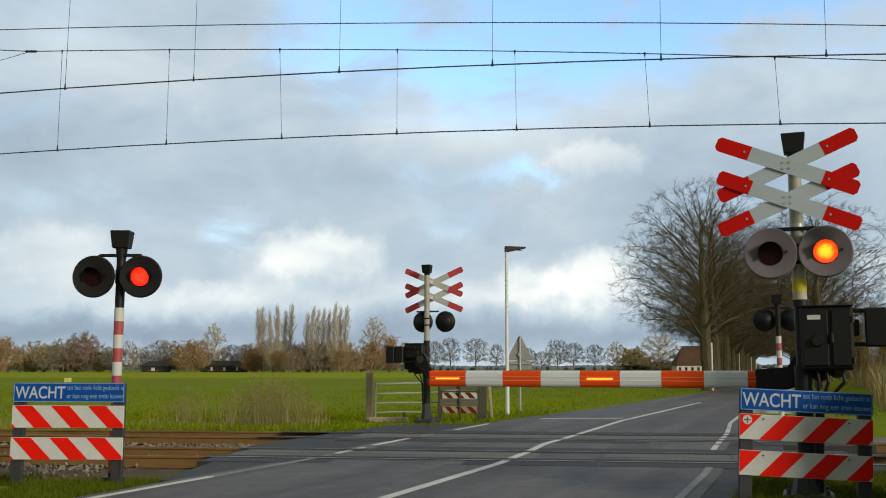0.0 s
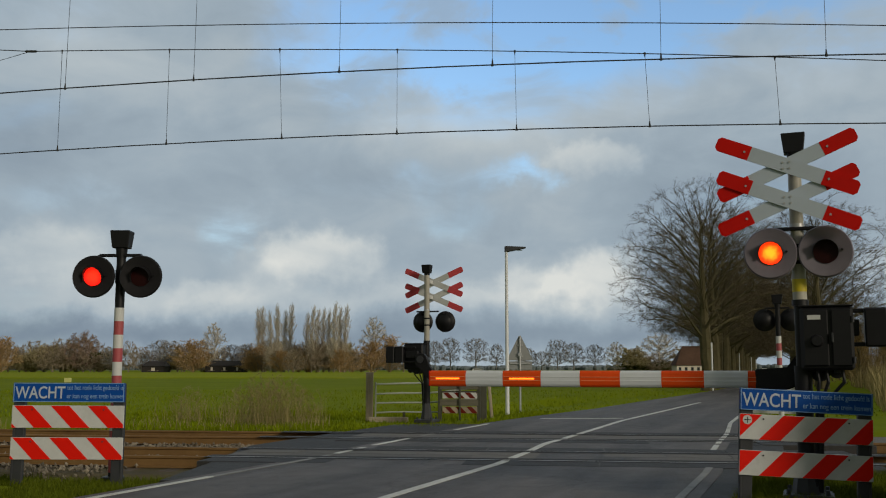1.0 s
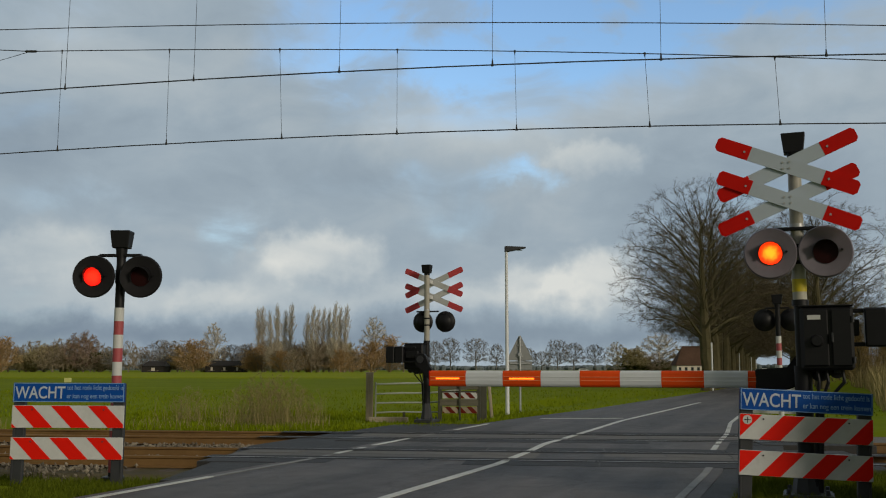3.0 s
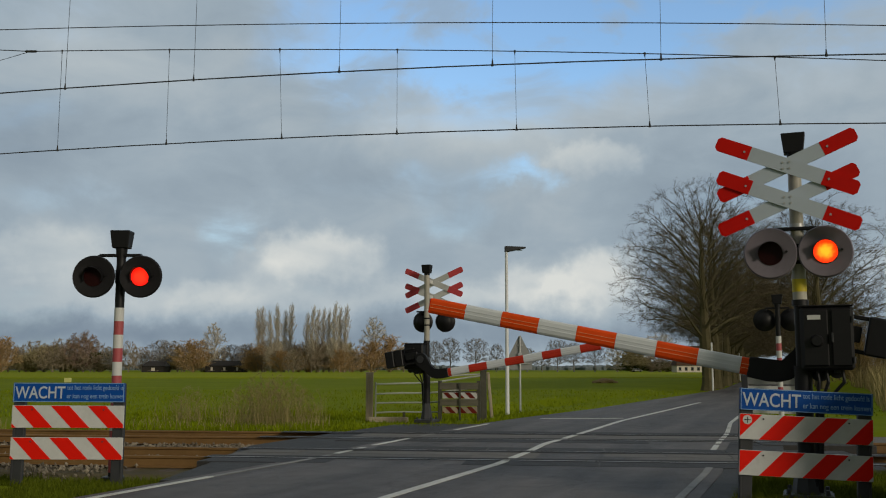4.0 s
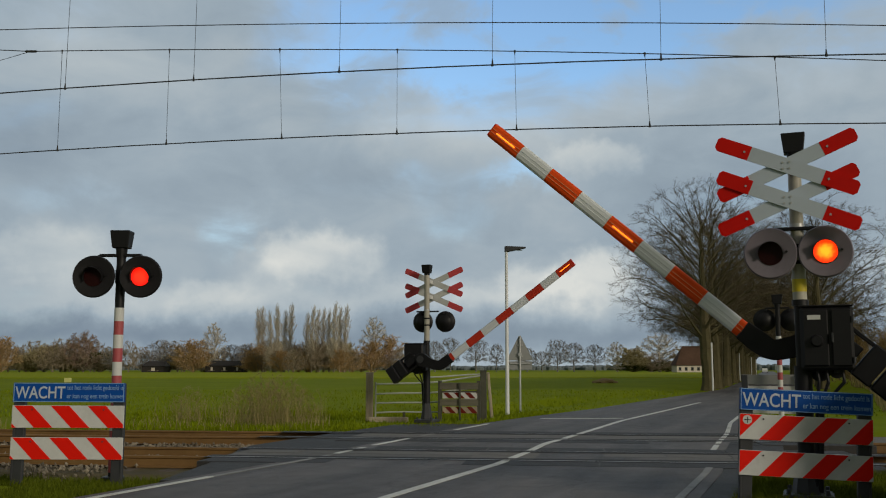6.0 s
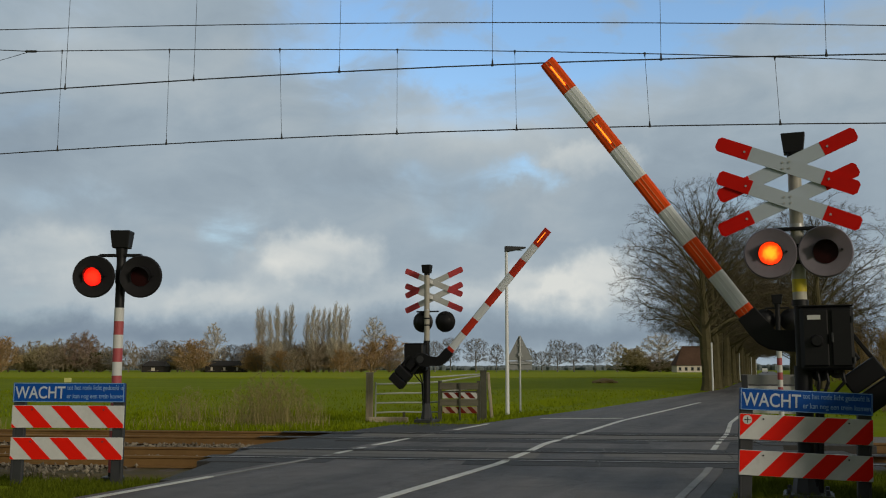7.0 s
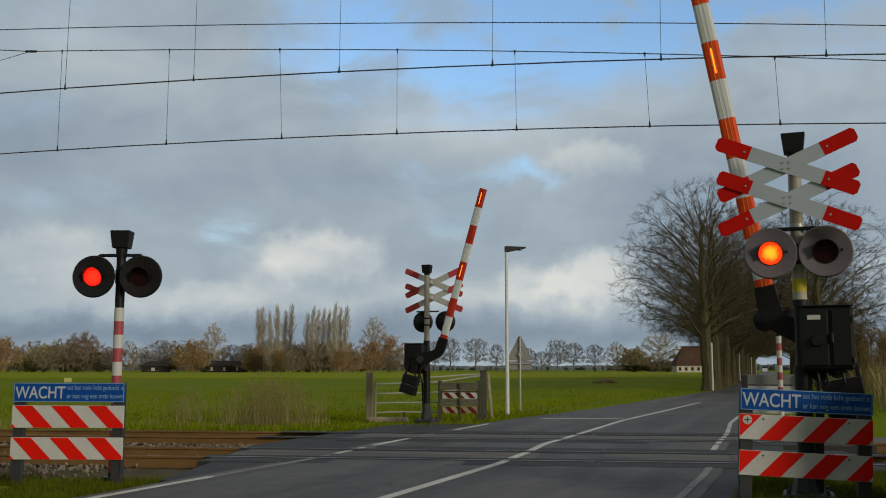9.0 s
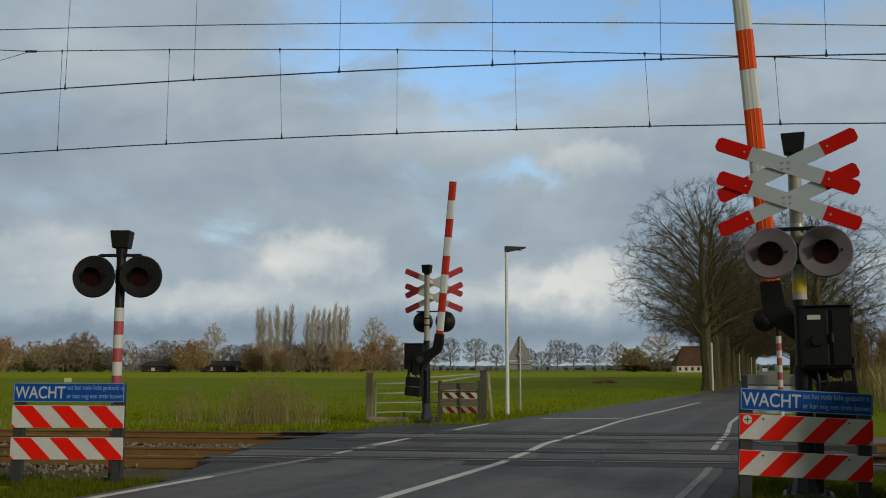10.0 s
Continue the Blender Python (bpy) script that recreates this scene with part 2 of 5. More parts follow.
def road_material():
    m = material("worn_asphalt", (0.096, 0.083, 0.075), 0.66, var=0.22, scale=3.0, bump=0.35, bump_scale=150, dirt=0.3, dirt_color=(0.032, 0.031, 0.031), big=0.5)
    nt = m.node_tree
    N, L = nt.nodes.new, nt.links.new
    b = nt.nodes["Principled BSDF"]
    src = b.inputs["Base Color"].links[0].from_socket
    tc = N("ShaderNodeTexCoord")
    turn = N("ShaderNodeMapping"); turn.inputs["Rotation"].default_value = (0, 0, radians(20.5))
    L(tc.outputs["Object"], turn.inputs["Vector"])
    mp = N("ShaderNodeMapping"); mp.inputs["Scale"].default_value = (1.5, 0.10, 1)
    L(turn.outputs[0], mp.inputs["Vector"])
    n = N("ShaderNodeTexNoise"); n.inputs["Scale"].default_value, n.inputs["Detail"].default_value = 1.0, 5
    L(mp.outputs[0], n.inputs["Vector"])
    r = N("ShaderNodeMapRange")
    r.inputs["From Min"].default_value, r.inputs["From Max"].default_value = 0.3, 0.7
    r.inputs["To Min"].default_value, r.inputs["To Max"].default_value = 0.55, 1.55
    L(n.outputs["Fac"], r.inputs["Value"])
    # repaired patches with sharp edges
    v = N("ShaderNodeTexVoronoi"); v.inputs["Scale"].default_value = 0.42
    mp2 = N("ShaderNodeMapping"); mp2.inputs["Scale"].default_value = (1.0, 0.55, 1)
    L(turn.outputs[0], mp2.inputs["Vector"]); L(mp2.outputs[0], v.inputs["Vector"])
    sp = N("ShaderNodeSeparateColor"); L(v.outputs["Color"], sp.inputs[0])
    r2 = N("ShaderNodeMapRange"); r2.inputs["To Min"].default_value, r2.inputs["To Max"].default_value = 0.86, 1.1
    L(sp.outputs[0], r2.inputs["Value"])
    mul = N("ShaderNodeMath"); mul.operation = "MULTIPLY"; L(r.outputs[0], mul.inputs[0]); L(r2.outputs[0], mul.inputs[1])
    h = N("ShaderNodeHueSaturation"); L(src, h.inputs["Color"]); L(mul.outputs[0], h.inputs["Value"])
    # fine cracks
    c = N("ShaderNodeTexVoronoi"); c.feature = "DISTANCE_TO_EDGE"; c.inputs["Scale"].default_value = 0.9
    wv = N("ShaderNodeTexNoise"); wv.inputs["Scale"].default_value = 2.5
    L(tc.outputs["Object"], wv.inputs["Vector"])
    ad = N("ShaderNodeVectorMath"); ad.operation = "MULTIPLY_ADD"; L(wv.outputs["Color"], ad.inputs[0]); ad.inputs[1].default_value = (0.8, 0.8, 0)
    L(tc.outputs["Object"], ad.inputs[2]); L(ad.outputs[0], c.inputs["Vector"])
    r3 = N("ShaderNodeMapRange"); r3.inputs["From Max"].default_value = 0.014; r3.inputs["To Min"].default_value = 0.55
    L(c.outputs["Distance"], r3.inputs["Value"])
    h2 = N("ShaderNodeHueSaturation"); L(h.outputs[0], h2.inputs["Color"]); L(r3.outputs[0], h2.inputs["Value"])
    L(h2.outputs[0], b.inputs["Base Color"])
    return m


M["asphalt"] = road_material()
M["asphalt_dark"] = material("new_asphalt", (0.036, 0.034, 0.034), 0.75, var=0.3, scale=4.0, bump=0.4, bump_scale=130, dirt=0.3, dirt_color=(0.09, 0.085, 0.08))
M["line"] = material("road_paint", (0.64, 0.64, 0.61), 0.7, var=0.2, scale=8, dirt=0.5, dirt_color=(0.10, 0.10, 0.10), bump=0.2, bump_scale=120)
M["line_worn"] = material("worn_road_paint", (0.27, 0.265, 0.255), 0.75, var=0.3, scale=5, dirt=0.95, dirt_color=(0.07, 0.07, 0.07), bump=0.2, bump_scale=120)
M["groove"] = material("dark_flangeway_and_foot_shade", (0.012, 0.011, 0.010), 0.9)
M["rubber"] = material("black_rubber_edging", (0.022, 0.021, 0.020), 0.8, var=0.25, scale=8)
M["panel"] = material("concrete_panel", (0.15, 0.138, 0.125), 0.8, var=0.25, scale=5, bump=0.25, bump_scale=90, dirt=0.5, dirt_color=(0.06, 0.055, 0.05), rnd=0.12)
M["gravel"] = material("ballast_stone", (0.27, 0.235, 0.185), 0.9, color2=(0.16, 0.135, 0.10), scale=9, rnd=0.45, spec=0.2)
M["bed"] = material("ballast_bed", (0.15, 0.125, 0.07), 0.95, color2=(0.08, 0.066, 0.04), scale=11, bump=1.0, bump_scale=30, spec=0.15)
M["rust"] = material("rusted_rail", (0.24, 0.135, 0.042), 0.8, color2=(0.145, 0.078, 0.026), scale=6, bump=0.2)
M["railtop"] = material("polished_rail_head", (0.42, 0.39, 0.36), 0.42, metal=0.7, var=0.2, scale=8)
M["sleeper"] = material("wooden_sleeper", (0.10, 0.075, 0.055), 0.9, var=0.35, scale=9, bump=0.4, rnd=0.2)
M["black"] = material("black_coated_metal", (0.010, 0.010, 0.012), 0.5, var=0.3, scale=7, spec=0.3, dirt=0.2, dirt_color=(0.03, 0.03, 0.03))
M["disc_dark"] = material("matt_black_disc", (0.014, 0.013, 0.015), 0.6, var=0.25, scale=9, spec=0.25, dirt=0.2, dirt_color=(0.06, 0.06, 0.06))
M["disc_grey"] = material("weathered_grey_disc", (0.17, 0.15, 0.18), 0.6, spec=0.3, var=0.22, scale=5, dirt=0.35, dirt_color=(0.05, 0.045, 0.055))
M["greydark"] = material("dark_grey_post", (0.035, 0.037, 0.043), 0.55, var=0.3, scale=8, dirt=0.2, dirt_color=(0.09, 0.09, 0.08))
M["cream"] = material("cream_grey_painted_pole", (0.42, 0.40, 0.34), 0.5, var=0.15, scale=6, dirt=0.3, dirt_color=(0.18, 0.17, 0.14))
M["white"] = material("white_reflective_sheet", (0.62, 0.63, 0.62), 0.5, var=0.10, scale=5, spec=0.3, dirt=0.22, dirt_color=(0.34, 0.34, 0.32))
M["stripe_white"] = material("dirty_white_reflective_sheet", (0.62, 0.63, 0.63), 0.55, var=0.14, scale=5, spec=0.2, dirt=0.3, dirt_color=(0.28, 0.28, 0.25))
M["red"] = material("red_reflective_sheet", (0.62, 0.008, 0.004), 0.5, var=0.14, scale=6, spec=0.15, dirt=0.15, dirt_color=(0.3, 0.01, 0.006))
M["board_red"] = material("bright_red_reflective_sheet", (0.84, 0.012, 0.004), 0.5, var=0.12, scale=6, spec=0.15, dirt=0.12, dirt_color=(0.4, 0.01, 0.006))
# far cross red is paled: haze and gloss are put into the colour
M["pale_red"] = material("haze_paled_red_sheet", (0.66, 0.09, 0.10), 0.5, var=0.14, scale=6, spec=0.2, dirt=0.2, dirt_color=(0.45, 0.12, 0.12))
M["orange"] = material("orange_red_boom_film", (0.86, 0.085, 0.008), 0.5, var=0.16, scale=6, spec=0.2, dirt=0.15, dirt_color=(0.3, 0.05, 0.02))
M["trim"] = material("pale_orange_edging", (0.88, 0.36, 0.16), 0.5, var=0.1, scale=6)
M["boom_red"] = material("dull_red_boom_film", (0.58, 0.045, 0.022), 0.5, var=0.16, scale=6, spec=0.2, dirt=0.2, dirt_color=(0.3, 0.05, 0.03))
M["boom_white"] = material("white_boom_film", (0.72, 0.76, 0.80), 0.5, var=0.08, scale=6, spec=0.3, dirt=0.15, dirt_color=(0.45, 0.45, 0.43))
M["faded_red"] = material("faded_red_paint", (0.40, 0.075, 0.085), 0.55, var=0.15, scale=7, dirt=0.25, dirt_color=(0.45, 0.2, 0.2))
M["old_red"] = material("dirty_old_red_paint", (0.16, 0.02, 0.014), 0.7, var=0.3, scale=9, spec=0.1, dirt=0.5)
# near cross face: shade is put into this darker, cooler white
M["crossgrey"] = material("shade_tinted_white_sign_face", (0.46, 0.525, 0.62), 0.6, spec=0.3, var=0.08, scale=4, dirt=0.15, dirt_color=(0.3, 0.3, 0.3))
M["blue"] = material("blue_reflective_sheet", (0.006, 0.075, 0.36), 0.5, var=0.15, scale=5, spec=0.15, dirt=0.15, dirt_color=(0.03, 0.10, 0.28))
M["pale"] = material("pale_lettering", (0.48, 0.55, 0.64), 0.6, var=0.08, scale=8)
M["paleblue"] = material("dim_blue_lettering", (0.24, 0.41, 0.68), 0.5, var=0.1, scale=8)
M["yellow"] = material("yellow_band", (0.66, 0.52, 0.02), 0.5, var=0.2, scale=9, dirt=0.25, dirt_color=(0.3, 0.25, 0.05))
M["tag"] = material("pale_yellow_tag", (0.62, 0.62, 0.22), 0.6, var=0.15, scale=20)
M["lens"] = material("dark_red_glass_lens", (0.022, 0.003, 0.003), 0.45, var=0.3, scale=20, spec=0.15)
M["glow_orange"] = glow_material("lit_signal_lens", (1.0, 0.33, 0.012), (1.0, 0.03, 0.002), 1.75, 0.105)
M["glow_red"] = glow_material("lit_red_lens", (1.0, 0.028, 0.008), (0.85, 0.008, 0.003), 1.4, 0.12)
M["glow_boom"] = material("lit_boom_lamp", (1.0, 0.25, 0.02), 0.4, emit=2.0, emit_color=(1.0, 0.22, 0.012))
M["steel"] = material("galvanised_steel", (0.50, 0.51, 0.52), 0.42, metal=0.6, var=0.15, scale=7)
M["aluback"] = material("dull_aluminium_sign_back", (0.30, 0.31, 0.31), 0.5, metal=0.3, var=0.12, scale=5)
M["whitepost"] = material("white_lamp_post_paint", (0.78, 0.80, 0.83), 0.45, var=0.1, scale=4)
M["gate"] = material("dull_gate_steel", (0.42, 0.44, 0.40), 0.6, metal=0.2, var=0.2, scale=7)
M["wood"] = material("weathered_grey_timber", (0.42, 0.35, 0.26), 0.9, var=0.35, scale=5, stretch=(6, 6, 0.8), bump=0.5, bump_scale=30, dirt=0.3)
M["plank"] = material("grey_planks", (0.15, 0.14, 0.105), 0.9, var=0.35, scale=5, stretch=(0.8, 6, 6), bump=0.4, bump_scale=30, dirt=0.35)
M["darkwood"] = material("dark_mossy_timber", (0.075, 0.075, 0.055), 0.9, var=0.35, scale=6, stretch=(2, 2, 2), bump=0.5, dirt=0.3)
M["cabinet"] = material("dark_green_paint", (0.012, 0.02, 0.018), 0.5, var=0.2, scale=5, spec=0.3)
M["wire"] = material("overhead_wire", (0.03, 0.032, 0.036), 0.6)
M["bark"] = material("tree_bark", (0.13, 0.112, 0.06), 0.95, color2=(0.07, 0.065, 0.034), scale=3, bump=0.7, bump_scale=18, spec=0.15)
M["twig"] = material("bare_twigs", (0.125, 0.102, 0.066), 0.95, color2=(0.075, 0.062, 0.040), scale=0.6, rnd=0.25, spec=0.1)
M["roof"] = material("brown_roof_tiles", (0.095, 0.055, 0.038), 0.85, var=0.25, scale=1.5, spec=0.2)
M["brickwall"] = material("whitewashed_wall", (0.68, 0.62, 0.54), 0.85, var=0.12, scale=1)
M["barn"] = material("dark_barn_boards", (0.035, 0.03, 0.027), 0.9, var=0.3, scale=1)
M["soil"] = material("brown_soil", (0.25, 0.18, 0.08), 0.95, var=0.35, scale=3, spec=0.1)
M["glass"] = material("window_glass", (0.03, 0.035, 0.04), 0.12, var=0.1)
# distance haze over the woods is put into this blue-grey colour
M["haze_wood"] = material("far_wood_haze_tint", (0.17, 0.20, 0.215), 1.0, var=0.2, scale=0.02, spec=0.0)


def twig_material(name, c):
    M[name] = material(name, c, 0.95, color2=tuple(v * 0.6 for v in c), scale=0.25, rnd=0.3, spec=0.05)


twig_material("hedge_twig", (0.30, 0.215, 0.10))
twig_material("twig_orange", (0.50, 0.34, 0.17))
twig_material("twig_brown", (0.37, 0.30, 0.21))
twig_material("twig_pale", (0.60, 0.53, 0.41))
twig_material("twig_olive", (0.44, 0.375, 0.21))
twig_material("twig_grey", (0.27, 0.255, 0.24))
twig_material("leaf_green", (0.10, 0.12, 0.035))
twig_material("twig_red", (0.34, 0.24, 0.18))


# ---------------------------------------------------------------- mesh helpers
def part(name, bm, mat, parent=None, label="", smooth=False):
    me = bpy.data.meshes.new(name)
    bmesh.ops.recalc_face_normals(bm, faces=bm.faces)
    bm.to_mesh(me)
    bm.free()
    me.materials.append(M[mat])
    if smooth:
        me.shade_smooth()
        me.set_sharp_from_angle(angle=radians(40))
    ob = new(name, me)
    if parent is not None:
        ob.parent = parent
    if label:
        tagged(ob, label)
    return ob


def thing(name, m, label, category, group="", kind=""):
    ob = new(name)
    ob.empty_display_size = 0.1
    ob.matrix_basis = m
    return tagged(ob, label, category, group, kind)


def box(bm, c, s, bev=0.0, m=None):
    r = bmesh.ops.create_cube(bm, size=1.0, matrix=Matrix.Translation(c) @ Matrix.Diagonal((*s, 1)))
    vs = r["verts"]
    if bev:
        es = list({e for v in vs for e in v.link_edges})
        g = bmesh.ops.bevel(bm, geom=es, offset=bev, segments=1, affect="EDGES")
        vs = list({v for f in g["faces"] for v in f.verts} | {v for v in vs if v.is_valid})
    if m is not None:
        bmesh.ops.transform(bm, matrix=m, verts=vs)
    return bm


def cyl(bm, p0, p1, r0, r1=None, n=12, caps=True):
    p0, p1 = Vector(p0), Vector(p1)
    r1 = r0 if r1 is None else r1
    z = (p1 - p0).normalized()
    x = z.orthogonal().normalized()
    y = z.cross(x)
    A, B = [], []
    for k in range(n):
        a = 2 * math.pi * k / n
        d = x * math.cos(a) + y * math.sin(a)
        A.append(bm.verts.new(p0 + d * r0)); B.append(bm.verts.new(p1 + d * r1))
    for k in range(n):
        bm.faces.new((A[k], A[(k + 1) % n], B[(k + 1) % n], B[k]))
    if caps:
        bm.faces.new(A[::-1]); bm.faces.new(B)
    return bm


def prism(bm, pts, y0, y1):
    """A polygon in x and z, drawn out from y0 to y1."""
    A = [bm.verts.new((x, y0, z)) for x, z in pts]
    B = [bm.verts.new((x, y1, z)) for x, z in pts]
    n = len(pts)
    for k in range(n):
        bm.faces.new((A[k], A[(k + 1) % n], B[(k + 1) % n], B[k]))
    bm.faces.new(A[::-1]); bm.faces.new(B)
    return bm


def polytube(bm, pts, radii, n=6):
    """One continuous bent tube through the points."""
    rings = []
    up = None
    for k, p in enumerate(pts):
        p = Vector(p)
        d = (Vector(pts[min(k + 1, len(pts) - 1)]) - Vector(pts[max(k - 1, 0)])).normalized()
        up = d.orthogonal().normalized() if up is None else (up - d * up.dot(d)).normalized()
        v = d.cross(up)
        rings.append([bm.verts.new(p + (up * math.cos(2 * math.pi * j / n) + v * math.sin(2 * math.pi * j / n)) * radii[k]) for j in range(n)])
    for A, C in zip(rings, rings[1:]):
        for j in range(n):
            bm.faces.new((A[j], A[(j + 1) % n], C[(j + 1) % n], C[j]))
    bm.faces.new(rings[0][::-1]); bm.faces.new(rings[-1])
    return bm


def B():
    return bmesh.new()


def lettering(name, body, size, mat, parent, m, label="", stretch=1.0):
    cu = bpy.data.curves.new(name, "FONT")
    cu.body, cu.size, cu.extrude, cu.offset = body, size, 0.0015, (0.002 if size > 0.1 else 0.0)
    tmp = new(name, cu)
    dg = bpy.context.evaluated_depsgraph_get()
    me = bpy.data.meshes.new_from_object(tmp.evaluated_get(dg))
    bpy.data.objects.remove(tmp)
    xs = [v.co.x for v in me.vertices]
    if stretch:
        k = stretch / (max(xs) - min(xs))
        for v in me.vertices:
            v.co.x = (v.co.x - min(xs)) * k
    me.materials.clear(); me.materials.append(M[mat])
    ob = new(name, me)
    ob.parent = parent
    ob.matrix_basis = m
    return tagged(ob, label) if label else ob


# ---------------------------------------------------------------- the lie of the land
TRACK_TURN = -8.0                         # degrees from the x axis
NEAR_TRACK, FAR_TRACK = 14.47, 18.5       # where their middles cut x = 0
ROAD = [(-11.5, -20.0), (-0.57, 9.65), (0.76, 13.18), (1.40, 15.47), (2.19, 17.83), (4.29, 23.79), (8.95, 35.23), (14.2, 47.5), (19.6, 60.5), (37.0, 112.5), (66.0, 200.0), (170.0, 515.0)]


def road_at(y):
    for (x0, y0), (x1, y1) in zip(ROAD, ROAD[1:]):
        if y <= y1:
            return x0 + (x1 - x0) * (y - y0) / (y1 - y0)
    return ROAD[-1][0]


def road_turn(y):
    return math.atan2(road_at(y + 2) - road_at(y - 2), 4)


def track_y(middle, x):
    return middle + math.tan(radians(TRACK_TURN)) * x


def off_road(x, y):
    return abs((x - road_at(y)) * math.cos(road_turn(y)))


def make_ground():
    def steps(near, far, n):
        return [near * (far / near) ** (k / n) for k in range(n + 1)]
    xs = sorted([-v for v in steps(0.5, 1500, 60)] + [0] + steps(0.5, 1500, 60))
    ys = [-400, -100, -30, -8] + [-4 + 0.7 * k for k in range(60)] + [38 + v for v in steps(1.5, 2500, 60)]
    bm = B()
    rows = []
    for y in ys:
        row = []
        for x in xs:
            d = off_road(x, y) if -19 < y < 500 else 50
            dt = min(abs(y - track_y(NEAR_TRACK, x)), abs(y - track_y(FAR_TRACK, x)))
            z = -0.06 + 0.05 * noise.noise((x * 0.35, y * 0.35, 0)) + 0.10 * noise.noise((x * 0.03, y * 0.03, 4)) * min(1, abs(y) / 40)
            if d < 3.9:
                z = -0.06
            z = min(z, -0.03)
            if dt < 3.2 and d > 3.4:
                z = min(z, -0.42 + 0.34 * max(0, dt - 1.9) / 1.3)
            if y > 26 and 4.5 < d < 6.5 and x < road_at(y):
                z -= 0.3
            row.append(bm.verts.new((x, y, z)))
        rows.append(row)
    for r0, r1 in zip(rows, rows[1:]):
        for k in range(len(xs) - 1):
            bm.faces.new((r0[k], r0[k + 1], r1[k + 1], r1[k]))
    ob = part("ground", bm, "grass", smooth=True)
    return tagged(ob, "flat green grass pasture reaching to the far trees", "ground", kind="structure")


def strip(bm, ys, off0, off1, z):
    """A band along the road between two offsets from its middle."""
    pa = pb = None
    for y in ys:
        t = road_turn(y)
        c = Vector((road_at(y), y, z))
        r = Vector((math.cos(t), -math.sin(t), 0))
        o0, o1 = (off0(y), off1(y)) if callable(off0) else (off0, off1)
        a, b = bm.verts.new(c + r * o0), bm.verts.new(c + r * o1)
        if pa:
            bm.faces.new((pa, pb, b, a))
        pa, pb = a, b
    return bm


def thick(bm, depth):
    g = bmesh.ops.extrude_face_region(bm, geom=list(bm.faces))
    vs = [v for v in g["geom"] if isinstance(v, bmesh.types.BMVert)]
    bmesh.ops.translate(bm, verts=vs, vec=(0, 0, -depth))
    return bm


def frange(a, b, s):
    n = max(1, round((b - a) / s))
    return [a + (b - a) * k / n for k in range(n + 1)]


def make_road():
    ys = frange(-18, 40, 1.0) + frange(42, 110, 4) + frange(120, 500, 20)
    bm = thick(strip(B(), ys, lambda y: -2.85 + 0.55 * min(1, max(0, y - 21.5) / 9), lambda y: 2.85 - 0.35 * min(1, max(0, y - 21.5) / 9), 0.0), 0.15)
    road = part("road", bm, "asphalt")
    tagged(road, "worn grey asphalt country road with white lines", "road", kind="structure")
    # dark shoulders beside the crossing
    bm = thick(strip(B(), frange(10.2, 21.5, 0.6), lambda y: -2.85 - min(1.75, 0.35 * (y - 9.7)) * min(1, (22.2 - y) / 1.2), lambda y: -2.845, -0.006), 0.15)
    s = part("shoulder", bm, "asphalt_dark")
    tagged(s, "dark patched asphalt shoulder of the crossing", "pavement", kind="structure")
    bm = thick(strip(B(), frange(4.0, 21, 0.5), lambda y: 2.845, lambda y: 2.85 + max(0.38 + 0.05 * noise.noise((0, y * 1.3, 3)), min(0.85, 0.6 * (y - 11.3))), -0.006), 0.15)
    s = part("shoulder", bm, "asphalt_dark")
    tagged(s, "dark patched asphalt shoulder of the crossing", "pavement", kind="structure")

    def mark(name, y0, y1, o0, o1, label, mat="line"):
        bm = thick(strip(B(), frange(y0, y1, 0.6), o0, o1, 0.008), 0.006)
        tagged(part(name, bm, mat), label, "road marking", "road markings", "structure")
    def centre_step(y):
        """The line was repainted a little aside where the deck interrupts it."""
        return 0.03 * math.exp(-((y - 15.0) / 0.7) ** 2) - 0.055 * math.exp(-((y - 16.6) / 0.7) ** 2)
    for y0, y1 in ((-18, 36.5),):
        mark("centre_line", y0, y1, lambda y: -0.055 + centre_step(y), lambda y: 0.055 + centre_step(y), "worn solid white centre line on the asphalt")
    for y0, y1 in ((-18, 10.6), (10.6, 13.6), (13.85, 15.0), (15.45, 17.2), (17.6, 18.2), (19.4, 21.6)):
        mark("edge_line", y0, y1, -2.69, -2.60, "worn white edge line on the asphalt", "line_worn" if 11 < y1 < 15 or 18 < y1 < 19 else "line")
    for y0, y1 in ((-18, 13.4), (16.1, 17.1), (17.4, 18.5), (18.8, 19.9), (20.2, 21.6), (21.8, 34)):
        mark("edge_line", y0, y1, lambda y: 2.63 - 0.04 * max(0, y - 20), lambda y: 2.715 - 0.04 * max(0, y - 20), "worn white broken edge line on the asphalt", "line_worn" if y1 < 14 else "line")
    bm = B()
    box(bm, (0, 0, 0), (2.1, 0.12, 0.006), 0, pose(3.5, 24.9, 0.006, 0, 0, 2))
    tagged(part("stop_line", bm, "line"), "worn white stop line across the far lane", "road marking", "road markings", "structure")


# ---------------------------------------------------------------- railway
def rail_profile(h=0.0):
    return [(-0.07, -0.165), (0.07, -0.165), (0.07, -0.15), (0.012, -0.135), (0.012, -0.045), (0.034, -0.03), (0.034, -0.004), (0.028, 0.0),
            (-0.028, 0.0), (-0.034, -0.004), (-0.034, -0.03), (-0.012, -0.045), (-0.012, -0.135), (-0.07, -0.15)]


